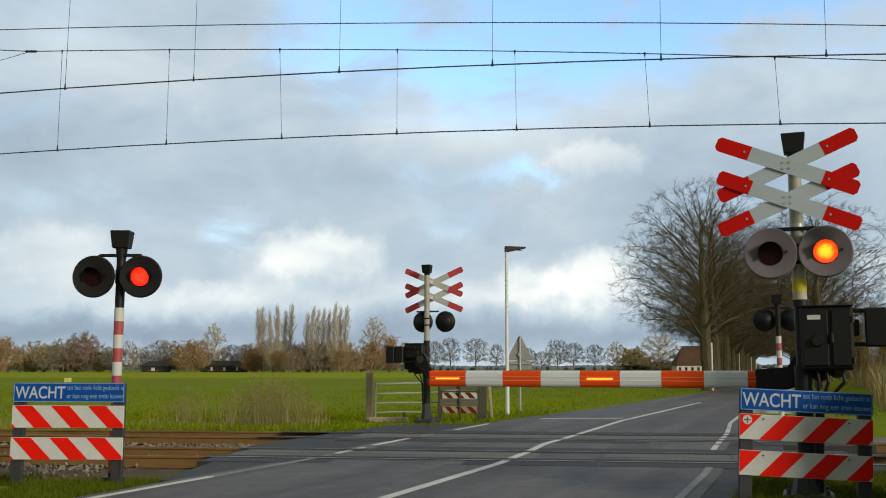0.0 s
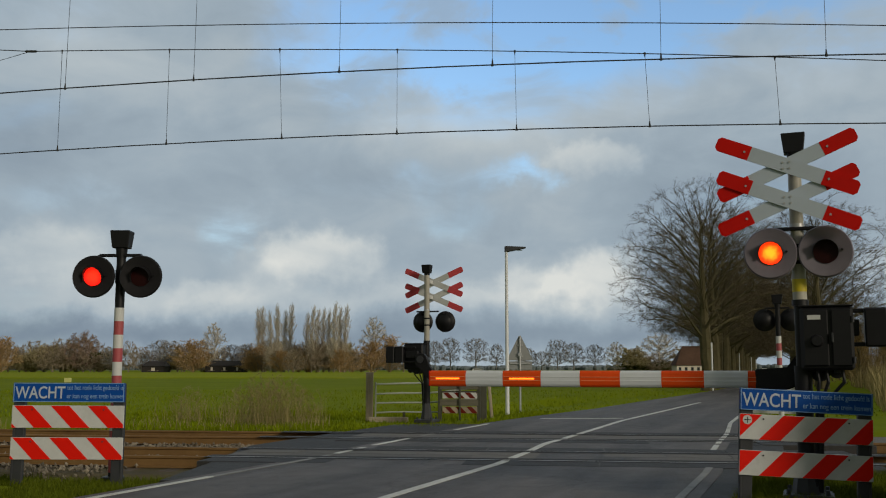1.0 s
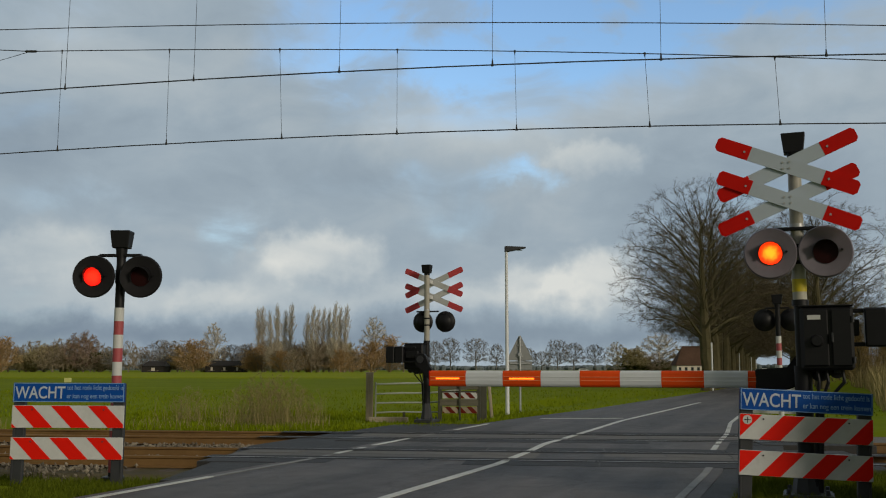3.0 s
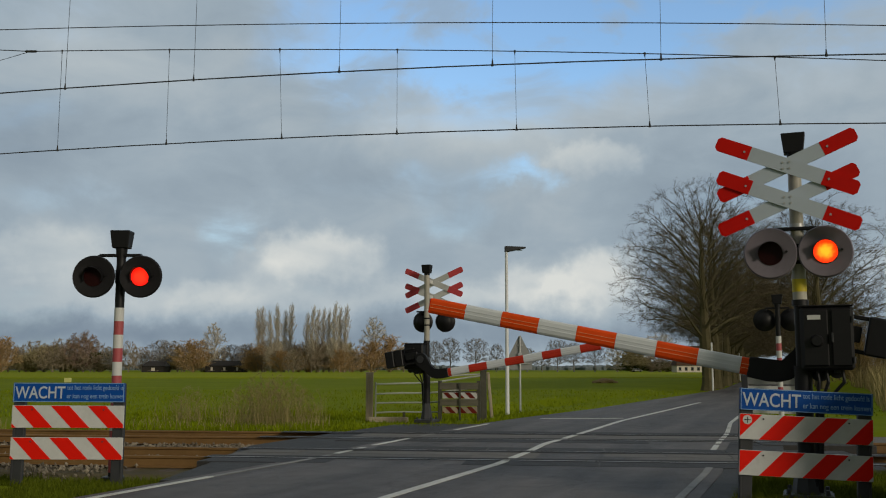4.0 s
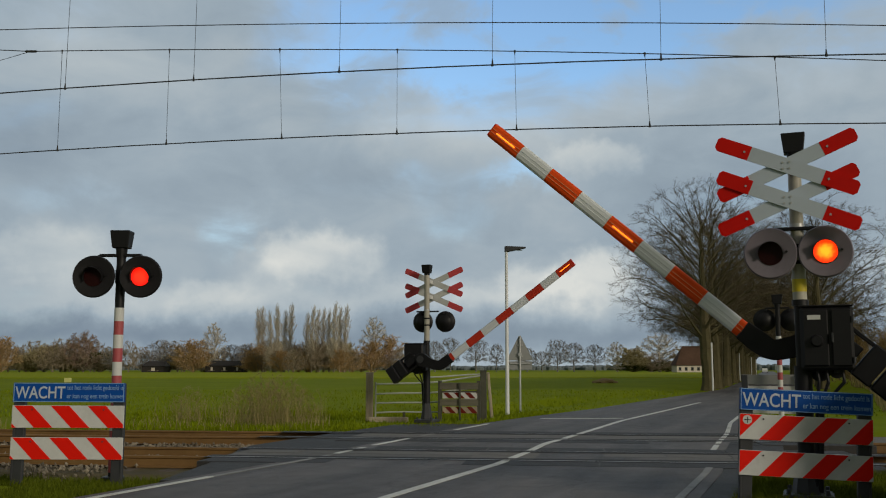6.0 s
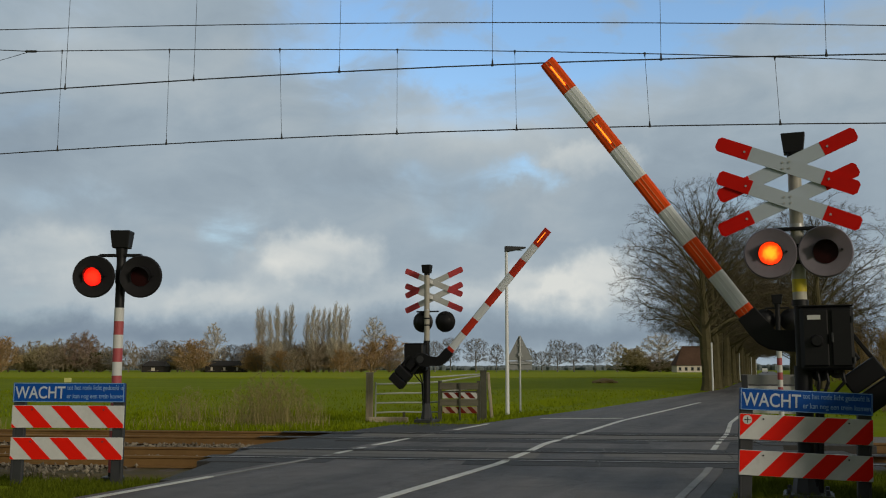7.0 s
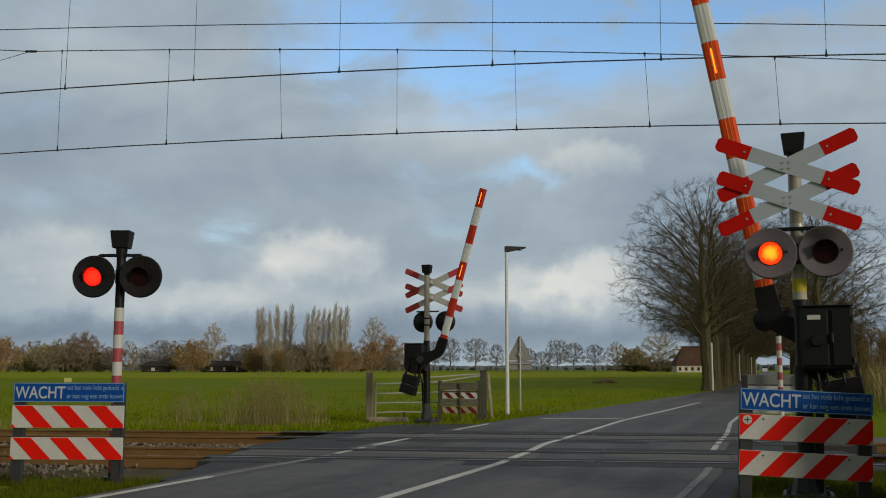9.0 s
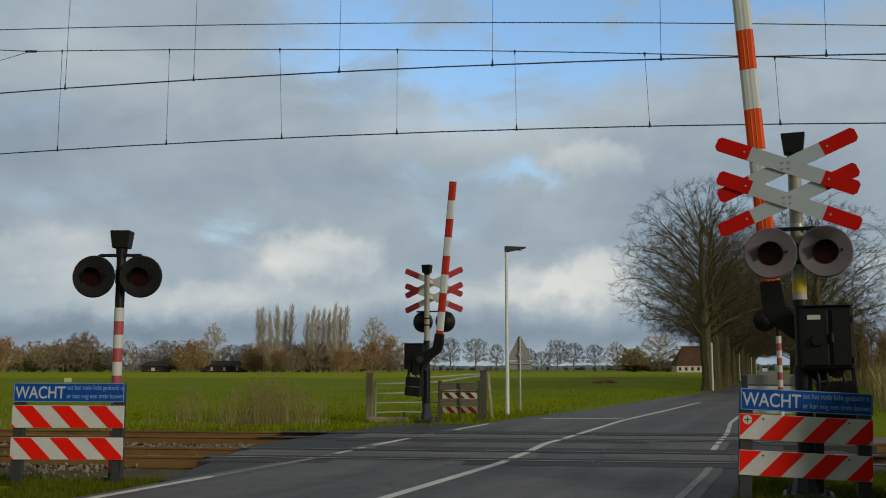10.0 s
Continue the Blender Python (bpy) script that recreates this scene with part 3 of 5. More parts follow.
def make_track(middle, label):
    root = thing("railway_track", pose(0, middle, 0.004, 0, 0, TRACK_TURN), label, "railway track", "railway tracks")
    for s in (-0.755, 0.755):
        bm = B()
        prof = rail_profile()
        A = [bm.verts.new((-90, s + y, z)) for y, z in prof]
        C = [bm.verts.new((90, s + y, z)) for y, z in prof]
        for k in range(len(prof)):
            bm.faces.new((A[k], A[(k + 1) % len(prof)], C[(k + 1) % len(prof)], C[k]))
        bm.faces.new(A[::-1]); bm.faces.new(C)
        r = part("rail", bm, "rust", root)
        bm = box(B(), (1.6, s, 0.001), (9.8, 0.07, 0.004))
        part("rail_head", bm, "railtop", r, "polished running surface")
        inner = 0.084 if s < 0 else -0.084
        part("flangeway", box(B(), (1.6, s + inner, 0.003), (9.8, 0.095, 0.006)), "groove", r, "dark wheel groove beside the rail")
        part("rubber_seal", box(B(), (1.6, s + inner * 2.35, 0.002), (9.8, 0.11, 0.005)), "rubber", r, "dark rubber edging of the wheel groove")
        part("rubber_seal", box(B(), (1.6, s - inner * 0.86, 0.002), (9.8, 0.06, 0.005)), "rubber", r, "dark rubber edging of the rail")
        # black strip stands in for the shade beneath the rail
        part("rail_foot_gap", box(B(), (-47, s - 0.06, -0.150), (85, 0.10, 0.012)), "groove", r, "black strip standing in for shade under the rail")
    me = None
    for k in range(100):
        x = -62 + 0.62 * k
        if me is None:
            ob = part("sleeper", box(B(), (0, 0, -0.235), (0.25, 2.5, 0.13), 0.012), "sleeper", root)
            me = ob.data
        else:
            ob = new("sleeper", me); ob.parent = root
        ob.matrix_basis = pose(x, 0, 0)
    return root


def make_ballast():
    bm = B()
    prof = [(-2.4, -0.5), (-1.6, -0.17), (1.6 + 4.0, -0.17), (2.4 + 4.0, -0.5)]
    m = pose(0, NEAR_TRACK, 0, 0, 0, TRACK_TURN)
    xs = frange(-90, 90, 3.0)
    rows = [[bm.verts.new(m @ Vector((x, y, z))) for y, z in prof] for x in xs]
    for a, b in zip(rows, rows[1:]):
        for k in range(3):
            bm.faces.new((a[k], b[k], b[k + 1], a[k + 1]))
    ob = part("ballast_bed", bm, "bed")
    tagged(ob, "brown gravel bed under the two tracks", "ballast", kind="structure")
    rng = random.Random(5)
    V, Fc = [], []
    base = [Vector(v) for v in ((1, 0, 0), (-1, 0, 0), (0, 1, 0), (0, -1, 0), (0, 0, 1), (0, 0, -1))]
    tri = [(0, 2, 4), (2, 1, 4), (1, 3, 4), (3, 0, 4), (2, 0, 5), (1, 2, 5), (3, 1, 5), (0, 3, 5)]
    for k in range(12000):
        x = -2.6 - 22 * rng.random() ** 1.7
        y = rng.uniform(-2.1, 6.2)
        if x > -4.3 + 0.38 * (y + 1):
            continue
        if min(abs(y - q) for q in (-0.755, 0.755, 3.28, 4.79)) < 0.1:
            continue
        edge = max(0, -1.6 - y, y - 5.6)
        p = m @ Vector((x, y, -0.150 - edge * 0.42 + rng.uniform(-0.02, 0.03)))
        e = Euler((rng.random() * 6, rng.random() * 6, rng.random() * 6)).to_matrix()
        s = Vector((rng.uniform(0.022, 0.05), rng.uniform(0.02, 0.04), rng.uniform(0.016, 0.032)))
        o = len(V)
        V += [p + e @ Vector((b.x * s.x, b.y * s.y, b.z * s.z)) for b in base]
        Fc += [tuple(i + o for i in t) for t in tri]
    me = bpy.data.meshes.new("ballast_stones")
    me.from_pydata(V, [], Fc)
    me.materials.append(M["gravel"])
    tagged(new("ballast_stones", me), "loose grey-brown ballast stones between the rails", "gravel", kind="stuff")


def make_crossing_panels():
    root = thing("crossing_deck", pose(0, NEAR_TRACK, 0, 0, 0, TRACK_TURN), "grey crossing panels laid between and beside the rails", "crossing deck", kind="structure")
    data = {}
    rng = random.Random(3)
    for mid, x0, x1 in ((0.0, -3.1, 6.1), (4.03 * math.cos(radians(TRACK_TURN)), -2.2, 7.3)):
        for lo, hi, w in ((-0.70, -0.02, 0.9), (0.0, 0.68, 0.9), (-1.45, -0.82, 1.8), (0.82, 1.45, 1.8)):
            n = round((x1 - x0) / w)
            for k in range(n):
                key = (lo, w)
                if key not in data:
                    data[key] = part("panel", box(B(), (0, (lo + hi) / 2, -0.072), (w - 0.012, hi - lo, 0.14), 0.008), "panel" if w < 1 else "asphalt_dark", root)
                    ob = data[key]
                else:
                    ob = new("panel", data[key].data); ob.parent = root
                ob.matrix_basis = pose(x0 + w * (k + 0.5) + 0.05 * lo, mid, 0.004 + rng.uniform(-0.003, 0.003))


# sheet of brighter grass laid where the far field lies in sun
def make_sunlit_strip():
    bm = B()
    ys = frange(140, 352, 10)
    rows = [[bm.verts.new((x0 + (road_at(y) - 9 - x0) * k / 12, y + 5 * noise.noise((k * 0.7, y * 0.05, 1)), 0.02)) for k in range(13)] for y in ys for x0 in (-420.0,)]
    for a, b in zip(rows, rows[1:]):
        for k in range(12):
            bm.faces.new((a[k], a[k + 1], b[k + 1], b[k]))
    tagged(part("meadow", thick(bm, 0.2), "sunlit_grass"), "strip of far pasture with sunlight put into its yellow-green colour", "meadow", kind="structure")


make_ground()
make_sunlit_strip()
make_road()
make_track(NEAR_TRACK, "rusty railway track set in gravel before the barrier")
make_track(FAR_TRACK, "rusty second railway track beside the green field")
make_ballast()
make_crossing_panels()


# ---------------------------------------------------------------- overhead line
def wire_curve(x0, x1, mid, zf, r, n=24, name="wire", parent=None):
    pts = []
    for k in range(n + 1):
        x = x0 + (x1 - x0) * k / n
        pts.append(Vector((x, track_y(mid, x), zf(x))))
    return part(name, polytube(B(), pts, [r] * (n + 1), 5), "wire", parent)


def make_overhead():
    root = thing("overhead_line", pose(0, 0, 0), "dark overhead contact wire and droppers above the track", "overhead line", "overhead lines")
    near = lambda x: 5.82 - 0.0023 * x * x
    wire_curve(-24, 24, NEAR_TRACK, lambda x: max(5.3, near(x)), 0.011, name="contact_wire", parent=root)
    wire_curve(-24, 24, NEAR_TRACK, lambda x: 7.75 + 0.001 * x * x, 0.008, name="messenger_wire", parent=root)
    for x in (-8.4, -6.1, -3.95, -1.61, 0.75, 3.23, 5.55, 7.9):
        bm = B()
        y = track_y(NEAR_TRACK, x)
        cyl(bm, (x, y, near(x)), (x + 0.02, y, 7.76), 0.0042, n=4)
        d = part("dropper", bm, "wire", root)
        part("clamp", cyl(B(), (x, y, near(x) - 0.02), (x, y, near(x) + 0.09), 0.02, 0.008, 6), "wire", d)
    root = thing("overhead_line", pose(0, 0, 0), "dark overhead wires of the second track with droppers", "overhead line", "overhead lines")
    far = lambda x: 5.80 - 0.0018 * x * x
    mess = lambda x: 7.43 - 0.058 * x - 0.0016 * x * x
    wire_curve(-26, 26, FAR_TRACK, lambda x: max(5.2, far(x)), 0.012, name="contact_wire", parent=root)
    wire_curve(-8.6, 26, FAR_TRACK, lambda x: max(6.0, mess(x)), 0.010, name="messenger_wire", parent=root)
    bm = B()
    e = Vector((-8.6, track_y(FAR_TRACK, -8.6), mess(-8.6)))
    cyl(bm, e, e + Vector((-3, 0.4, 0.27)), 0.01, n=5)
    cyl(bm, e, e + Vector((-3, 0.4, -0.75)), 0.006, n=5)
    cyl(bm, e + Vector((-0.1, 0, 0)), e + Vector((0.12, 0, 0)), 0.025, n=6)
    part("yoke_wires", bm, "wire", root)
    for x, lean in ((-7.9, 0), (-5.58, 0), (-3.2, -0.07), (-0.9, 0), (1.41, -0.02), (3.89, -0.06), (6.23, -0.05), (8.6, -0.04)):
        bm = B()
        y = track_y(FAR_TRACK, x)
        cyl(bm, (x, y, far(x)), (x + lean, y, mess(x + lean)), 0.005, n=4)
        d = part("dropper", bm, "wire", root)
        part("clamp", cyl(B(), (x, y, far(x) - 0.02), (x, y, far(x) + 0.10), 0.024, 0.009, 6), "wire", d)
        part("clamp", cyl(B(), (x + lean, y, mess(x + lean) - 0.07), (x + lean, y, mess(x + lean) + 0.02), 0.009, 0.02, 6), "wire", d)
    root = thing("feeder_wire", pose(0, 0, 0), "thin dark feeder wire strung high along the railway", "overhead line", "overhead lines")
    wire_curve(-26, 26, 20.5, lambda x: 8.72 - 0.047 * x - 0.0012 * x * x, 0.011, name="cable", parent=root)


make_overhead()

# ---------------------------------------------------------------- signals and barriers
BLINK = []          # lit lenses: object, side, place when lit, place when dark
BOOMS = []


def lamp_head(root, x, z, disc_mat, glow, side, y=-0.14, hood=0.12):
    """A round signal head: dished backing disc, housing, hood, dark lens and the lit lens inside it."""
    R = 0.248
    bm = B()
    cyl(bm, (x, y + 0.012, z), (x, y + 0.03, z), R, R, 36)
    cyl(bm, (x, y - 0.012, z), (x, y + 0.012, z), R - 0.012, R, 36, caps=False)
    n = 36
    ring0 = [bm.verts.new((x + (R - 0.012) * math.cos(2 * math.pi * k / n), y - 0.012, z + (R - 0.012) * math.sin(2 * math.pi * k / n))) for k in range(n)]
    ring1 = [bm.verts.new((x + 0.118 * math.cos(2 * math.pi * k / n), y + 0.008, z + 0.118 * math.sin(2 * math.pi * k / n))) for k in range(n)]
    for k in range(n):
        bm.faces.new((ring0[k], ring0[(k + 1) % n], ring1[(k + 1) % n], ring1[k]))
    disc = part("backing_disc", bm, disc_mat, root, smooth=True)
    bm = B()
    cyl(bm, (x, y + 0.031, z), (x, y + 0.10, z), 0.245, 0.16, 24)
    cyl(bm, (x, y + 0.10, z), (x, y + 0.17, z), 0.16, 0.07, 24)
    part("housing", bm, "black", disc, smooth=True)
    # hood: a thin half tunnel above the lens
    bm = B()
    pts = []
    for k in range(19):
        a = radians(-25 + 230 * k / 18)
        reach = hood * (0.35 + 0.65 * max(0.0, math.sin(a)))
        pts.append((math.cos(a), math.sin(a), reach))
    rows = []
    for r in (0.118, 0.112):
        rows.append([(bm.verts.new((x + c * r, y + 0.01, z + s * r)), bm.verts.new((x + c * r * 0.97, y - q, z + s * r * 0.97 - 0.01))) for c, s, q in pts])
    for k in range(18):
        for row in rows:
            bm.faces.new((row[k][0], row[k + 1][0], row[k + 1][1], row[k][1]))
        bm.faces.new((rows[0][k][1], rows[0][k + 1][1], rows[1][k + 1][1], rows[1][k][1]))
    part("hood", bm, "black", disc, smooth=True)
    part("lens", cyl(B(), (x, y + 0.0, z), (x, y + 0.012, z), 0.116, 0.116, 28), "lens", disc, "dark red glass lens")
    part("bolt", cyl(B(), (x + 0.145, y - 0.016, z + 0.01), (x + 0.145, y, z + 0.01), 0.012, n=8), "black", disc)
    if glow:
        bm = cyl(B(), (0, -0.003, 0), (0, 0.003, 0), 0.108, 0.112, 28)
        lit = part("lit_lens", bm, glow, root, "glowing red lamp of the signal")
        BLINK.append((lit, side, Vector((x, y - 0.006, z)), Vector((x, y + 0.05, z)), None))


def bell_box(root, z0, z1, w=0.22):
    bm = B()
    h = z1 - z0
    for (za, wa), (zb, wb) in (((z0 + h * 0.32, w * 0.80), (z1, w)),):
        v = []
        for zz, ww in ((za, wa), (zb, wb)):
            v.append([bm.verts.new((sx * ww / 2, sy * ww * 0.42, zz)) for sx, sy in ((-1, -1), (1, -1), (1, 1), (-1, 1))])
        for k in range(4):
            bm.faces.new((v[0][k], v[0][(k + 1) % 4], v[1][(k + 1) % 4], v[1][k]))
        bm.faces.new(v[0][::-1]); bm.faces.new(v[1])
    bmesh.ops.bevel(bm, geom=list(bm.edges), offset=0.008, segments=1, affect="EDGES")
    b = part("bell_box", bm, "black", root, "black warning bell housing")
    part("neck", cyl(B(), (0, 0, z0 - 0.02), (0, 0, z0 + h * 0.33), 0.055, 0.07, 12), "black", b)


def make_signal(m, label, lit):
    root = thing("crossing_signal", m, label, "signal post", "flashing signal posts")
    pole = part("pole", cyl(B(), (0, 0, 0), (0, 0, 2.62), 0.054, n=20), "black", root, "black upper pole", smooth=True)
    z = 1.953
    k = 0
    while z > 0.2:
        part("band", cyl(B(), (0, 0, z - 0.158), (0, 0, z), 0.0565, n=20), ("white", "faded_red")[k % 2], pole, ("white painted band", "faded red painted band")[k % 2], smooth=True)
        z -= 0.158
        k += 1
    part("foot", box(B(), (0, 0, -0.02), (0.22, 0.22, 0.06), 0.01), "greydark", root)
    bell_box(root, 2.56, 2.865, 0.235)
    part("crossbar", box(B(), (0, -0.02, 2.572), (0.50, 0.05, 0.035), 0.006), "black", root)
    for s in (-1, 1):
        part("bracket", box(B(), (s * 0.24, -0.04, 2.54), (0.03, 0.10, 0.06), 0.004), "black", root)
        lamp_head(root, s * 0.276, 2.312, "disc_dark", lit, s)
    part("clamp", cyl(B(), (0, 0, 2.24), (0, 0, 2.40), 0.062, n=16), "black", root)
    return root


def cross_arm(root, z, slope, y, L2=0.685, x=-0.075, mat="crossgrey", tip="red"):
    """One board of the double cross: grey-white middle with red pointed ends."""
    w, t = 0.070, 0.006
    e = L2 * 0.52
    m = pose(x, y, z, 0, -slope, 0)
    me = prism(B(), [(-e, -w), (e, -w), (e, w), (-e, w)], -t, t)
    bmesh.ops.transform(me, matrix=m, verts=me.verts)
    arm = part("cross_arm", me, mat, root, "pale grey-white sign board")
    for s in (-1, 1):
        pts = [(s * (e - 0.001), -w), (s * (L2 - 0.028), -w), (s * L2, -w * 0.58), (s * L2, w * 0.58), (s * (L2 - 0.028), w), (s * (e - 0.001), w)]
        bm = prism(B(), pts, -t - 0.002, t + 0.002)
        bmesh.ops.transform(bm, matrix=m, verts=bm.verts)
        part("red_tip", bm, tip, arm, "red reflective end of the board")
        bm = cyl(B(), (s * (e + 0.05), -t - 0.008, 0), (s * (e + 0.05), -t, 0), 0.011, n=8)
        bmesh.ops.transform(bm, matrix=m, verts=bm.verts)
        part("bolt", bm, "steel", arm)
    return arm


BOOM_OFF = -0.40       # the boom's middle lies below the pivot when closed
TIP, STEP = 4.14, 0.431


def make_boom(root, phase, pivot):
    film = "orange" if phase > 0 else "boom_red"
    bm = B()
    arm = [(-0.13, -0.11), (-0.13, 0.08), (-0.05, 0.14), (0.07, 0.14), (0.15, 0.06), (0.21, -0.16), (0.31, -0.29), (0.62, -0.295), (0.62, -0.505), (0.42, -0.51), (0.30, -0.495), (0.20, -0.45), (0.12, -0.37), (0.05, -0.26), (-0.03, -0.18)]
    prism(bm, [(-a, b) for a, b in arm], -0.055, 0.055)
    bmesh.ops.bevel(bm, geom=[e for e in bm.edges], offset=0.012, segments=1, affect="EDGES")
    boom = part("boom", bm, "black", root, "black cast arm with a red and white striped boom")
    part("hub", cyl(B(), (0, -0.075, 0), (0, 0.075, 0), 0.085, n=20), "greydark", boom, smooth=True)
    half = [(0.012, -0.088), (0.030, -0.080), (0.042, -0.060), (0.0475, -0.026), (0.0482, -0.024), (0.0482, -0.015), (0.0465, -0.013), (0.0465, 0.013), (0.0482, 0.015), (0.0482, 0.024), (0.0475, 0.026), (0.042, 0.060), (0.030, 0.080), (0.012, 0.088)]
    prof = [(-y, z) for y, z in half] + [(y, z) for y, z in half[::-1]]
    edges = [TIP - STEP * k for k in range(9)] + [0.55]
    for k in range(9):
        s1, s0 = edges[k], edges[k + 1] + 0.002
        bm = B()
        A = [bm.verts.new((-s0, y, BOOM_OFF + z)) for y, z in prof]
        C = [bm.verts.new((-s1, y, BOOM_OFF + z)) for y, z in prof]
        for j in range(len(prof)):
            bm.faces.new((A[j], A[(j + 1) % len(prof)], C[(j + 1) % len(prof)], C[j]))
        bm.faces.new(A[::-1]); bm.faces.new(C)
        part("boom_section", bm, (film, "boom_white")[k % 2], boom, ("orange-red striped section", "white striped section")[k % 2])
    for k in range(0, 9, 2):
        s1, s0 = edges[k] - 0.004, edges[k + 1] + 0.006
        for y in (-0.0490, 0.0490):
            for z in (-0.0195, 0.0195):
                part("trim_strip", box(B(), (-(s0 + s1) / 2, y, BOOM_OFF + z), (s1 - s0, 0.003, 0.0055)), "trim" if phase > 0 else film, boom, "thin pale edging strip")
    bm = box(B(), (-TIP - 0.006, 0, BOOM_OFF), (0.012, 0.09, 0.165), 0.004)
    part("end_cap", bm, "red", boom)
    for k in (0, 2, 4):
        mid = TIP - STEP * (k + 0.5)
        for y in (-1, 1):
            lit = part("boom_lamp", box(B(), (0, 0, 0), (0.28, 0.006, 0.017), 0.002), "glow_boom", boom, "glowing orange lamp strip")
            on, off = Vector((-mid, y * 0.0485, BOOM_OFF)), Vector((-mid, y * 0.012, BOOM_OFF))
            BLINK.append((lit, {0: 0, 2: -phase, 4: phase}[k], on, off,
                          ({0: (3.2, 4.25), 2: (3.2, 4.35), 4: (3.2, 4.85)} if phase > 0 else {0: (0.0, 5.3), 2: (0.0, 6.2), 4: (4.55, 8.0)})[k]))
    # counterweights
    bm = B()
    for b0, b1 in ((-0.075, -0.035), (0.255, 0.295)):
        box(bm, (0.49, 0, (b0 + b1) / 2), (0.72, 0.07, 0.04), 0.006)
    box(bm, (0.22, 0, 0.11), (0.3, 0.06, 0.16), 0.01)
    part("weight_frame", bm, "black", boom)
    for a in (0.52, 0.745):
        part("counterweight", box(B(), (a, 0, 0.11), (0.205, 0.20, 0.38), 0.015), "black", boom, "black cast counterweight")
    BOOMS.append((boom, pivot))
    return boom


def make_barrier(m, label, disc_mat, phase, lit, pivot, disc_shift=0.0, near=True):
    root = thing("level_crossing_barrier", m, label, "crossing barrier", "level crossing barriers")
    part("base_post", cyl(B(), (0, 0, 0.0), (0, 0, 1.27), 0.082, n=20), "black", root, smooth=True)
    part("pole_sleeve", cyl(B(), (0, 0, 1.27), (0, 0, 1.86), 0.060, n=20), "black", root, smooth=True)
    bm = box(B(), (0, 0, 0.04), (0.46, 0.46, 0.08), 0.015)
    foot = part("foot_plate", bm, "greydark", root)
    for sx in (-1, 1):
        for sy in (-1, 1):
            part("anchor_bolt", cyl(B(), (sx * 0.17, sy * 0.17, 0.07), (sx * 0.17, sy * 0.17, 0.13), 0.02, n=8), "greydark", foot)
    part("gusset", cyl(B(), (0, 0, 0.08), (0, 0, 0.45), 0.15, 0.085, 8), "greydark", foot)
    part("pole", cyl(B(), (0, 0, 1.86), (0, 0, 3.30 if near else 3.46), 0.066, 0.062, 20), "cream", root, "cream painted upper pole", smooth=True)
    if near:
        part("reflective_band", cyl(B(), (0, 0, 1.976), (0, 0, 2.10), 0.068, n=20), "yellow", root, "yellow reflective band", smooth=True)
    bell_box(root, 3.245 if near else 3.40, 3.53 if near else 3.69, 0.225)
    for z in ((3.165, 2.83) if near else (3.29, 2.93)):
        size = (0.685, -0.07, "crossgrey") if near else (0.79, -0.06, "white", "pale_red")
        cross_arm(root, z, -23.0, -0.30, *size)
        cross_arm(root, z, 23.0, -0.282, *size)
        part("sign_bracket", box(B(), (0, -0.15, z), (0.11, 0.22, 0.085), 0.006), "white", root, "white stand-off bracket")
        for sx in (-0.03, 0.03):
            for sz in (-0.03, 0.03):
                part("bolt", cyl(B(), (sx + size[1], -0.313, z + sz), (sx + size[1], -0.30, z + sz), 0.011, n=8), "steel", root)
    part("crossbar", box(B(), (0, -0.05, 2.585), (0.56, 0.05, 0.035), 0.006), "black", root)
    for s in (-1, 1):
        part("bracket", box(B(), (s * (0.2 if near else 0.27) + disc_shift, -0.07, 2.55), (0.03, 0.11, 0.06), 0.004), "black", root)
        lamp_head(root, s * (0.247 if near else 0.283) + disc_shift, 2.345, disc_mat, lit, s, y=-0.16, hood=0.10)
    # drive cabinet with its lid, hub, plate and conduits
    cab = part("cabinet", box(B(), (0.222, 0.06, 1.525), (0.47, 0.50, 0.594), 0.025), "black", root, "black drive cabinet")
    part("cabinet_door", box(B(), (0.125, -0.198, 1.53), (0.225, 0.03, 0.53), 0.012), "black", cab)
    part("cabinet_door", box(B(), (0.352, -0.198, 1.53), (0.18, 0.03, 0.53), 0.012), "black", cab)
    part("name_plate", box(B(), (0.115, -0.217, 1.72), (0.115, 0.006, 0.042)), "white", cab, "small white plate")
    part("hub_cover", cyl(B(), (0.135, -0.25, 1.50), (0.135, -0.21, 1.50), 0.045, 0.06, 20), "black", cab, smooth=True)
    part("handle", box(B(), (0.27, -0.225, 1.53), (0.018, 0.03, 0.09), 0.004), "greydark", cab)
    part("roof_lip", box(B(), (0.222, 0.06, 1.828), (0.482, 0.512, 0.016), 0.006), "black", cab)
    for zz in (1.32, 1.70):
        part("hinge", cyl(B(), (0.452, -0.213, zz - 0.03), (0.452, -0.213, zz + 0.03), 0.012, n=8), "greydark", cab)
    part("cable_gland", cyl(B(), (0.30, -0.06, 1.20), (0.30, -0.06, 1.235), 0.03, n=10), "greydark", cab)
    part("pole_collar", cyl(B(), (0, 0, 1.842), (0, 0, 1.90), 0.078, n=20), "black", root, smooth=True)
    for zz in (2.26, 2.42, 2.62):
        part("pole_clamp", cyl(B(), (0, 0, zz - 0.018), (0, 0, zz + 0.018), 0.071, n=20), "steel" if zz > 2.6 else "black", root, smooth=True)
    part("axle", cyl(B(), (pivot[0], 0.05, pivot[2]), (pivot[0], 0.40, pivot[2]), 0.06, n=16), "greydark", root)
    part("mounting_arm", box(B(), (0.1, 0.1, 1.24), (0.32, 0.26, 0.10), 0.02), "black", root)
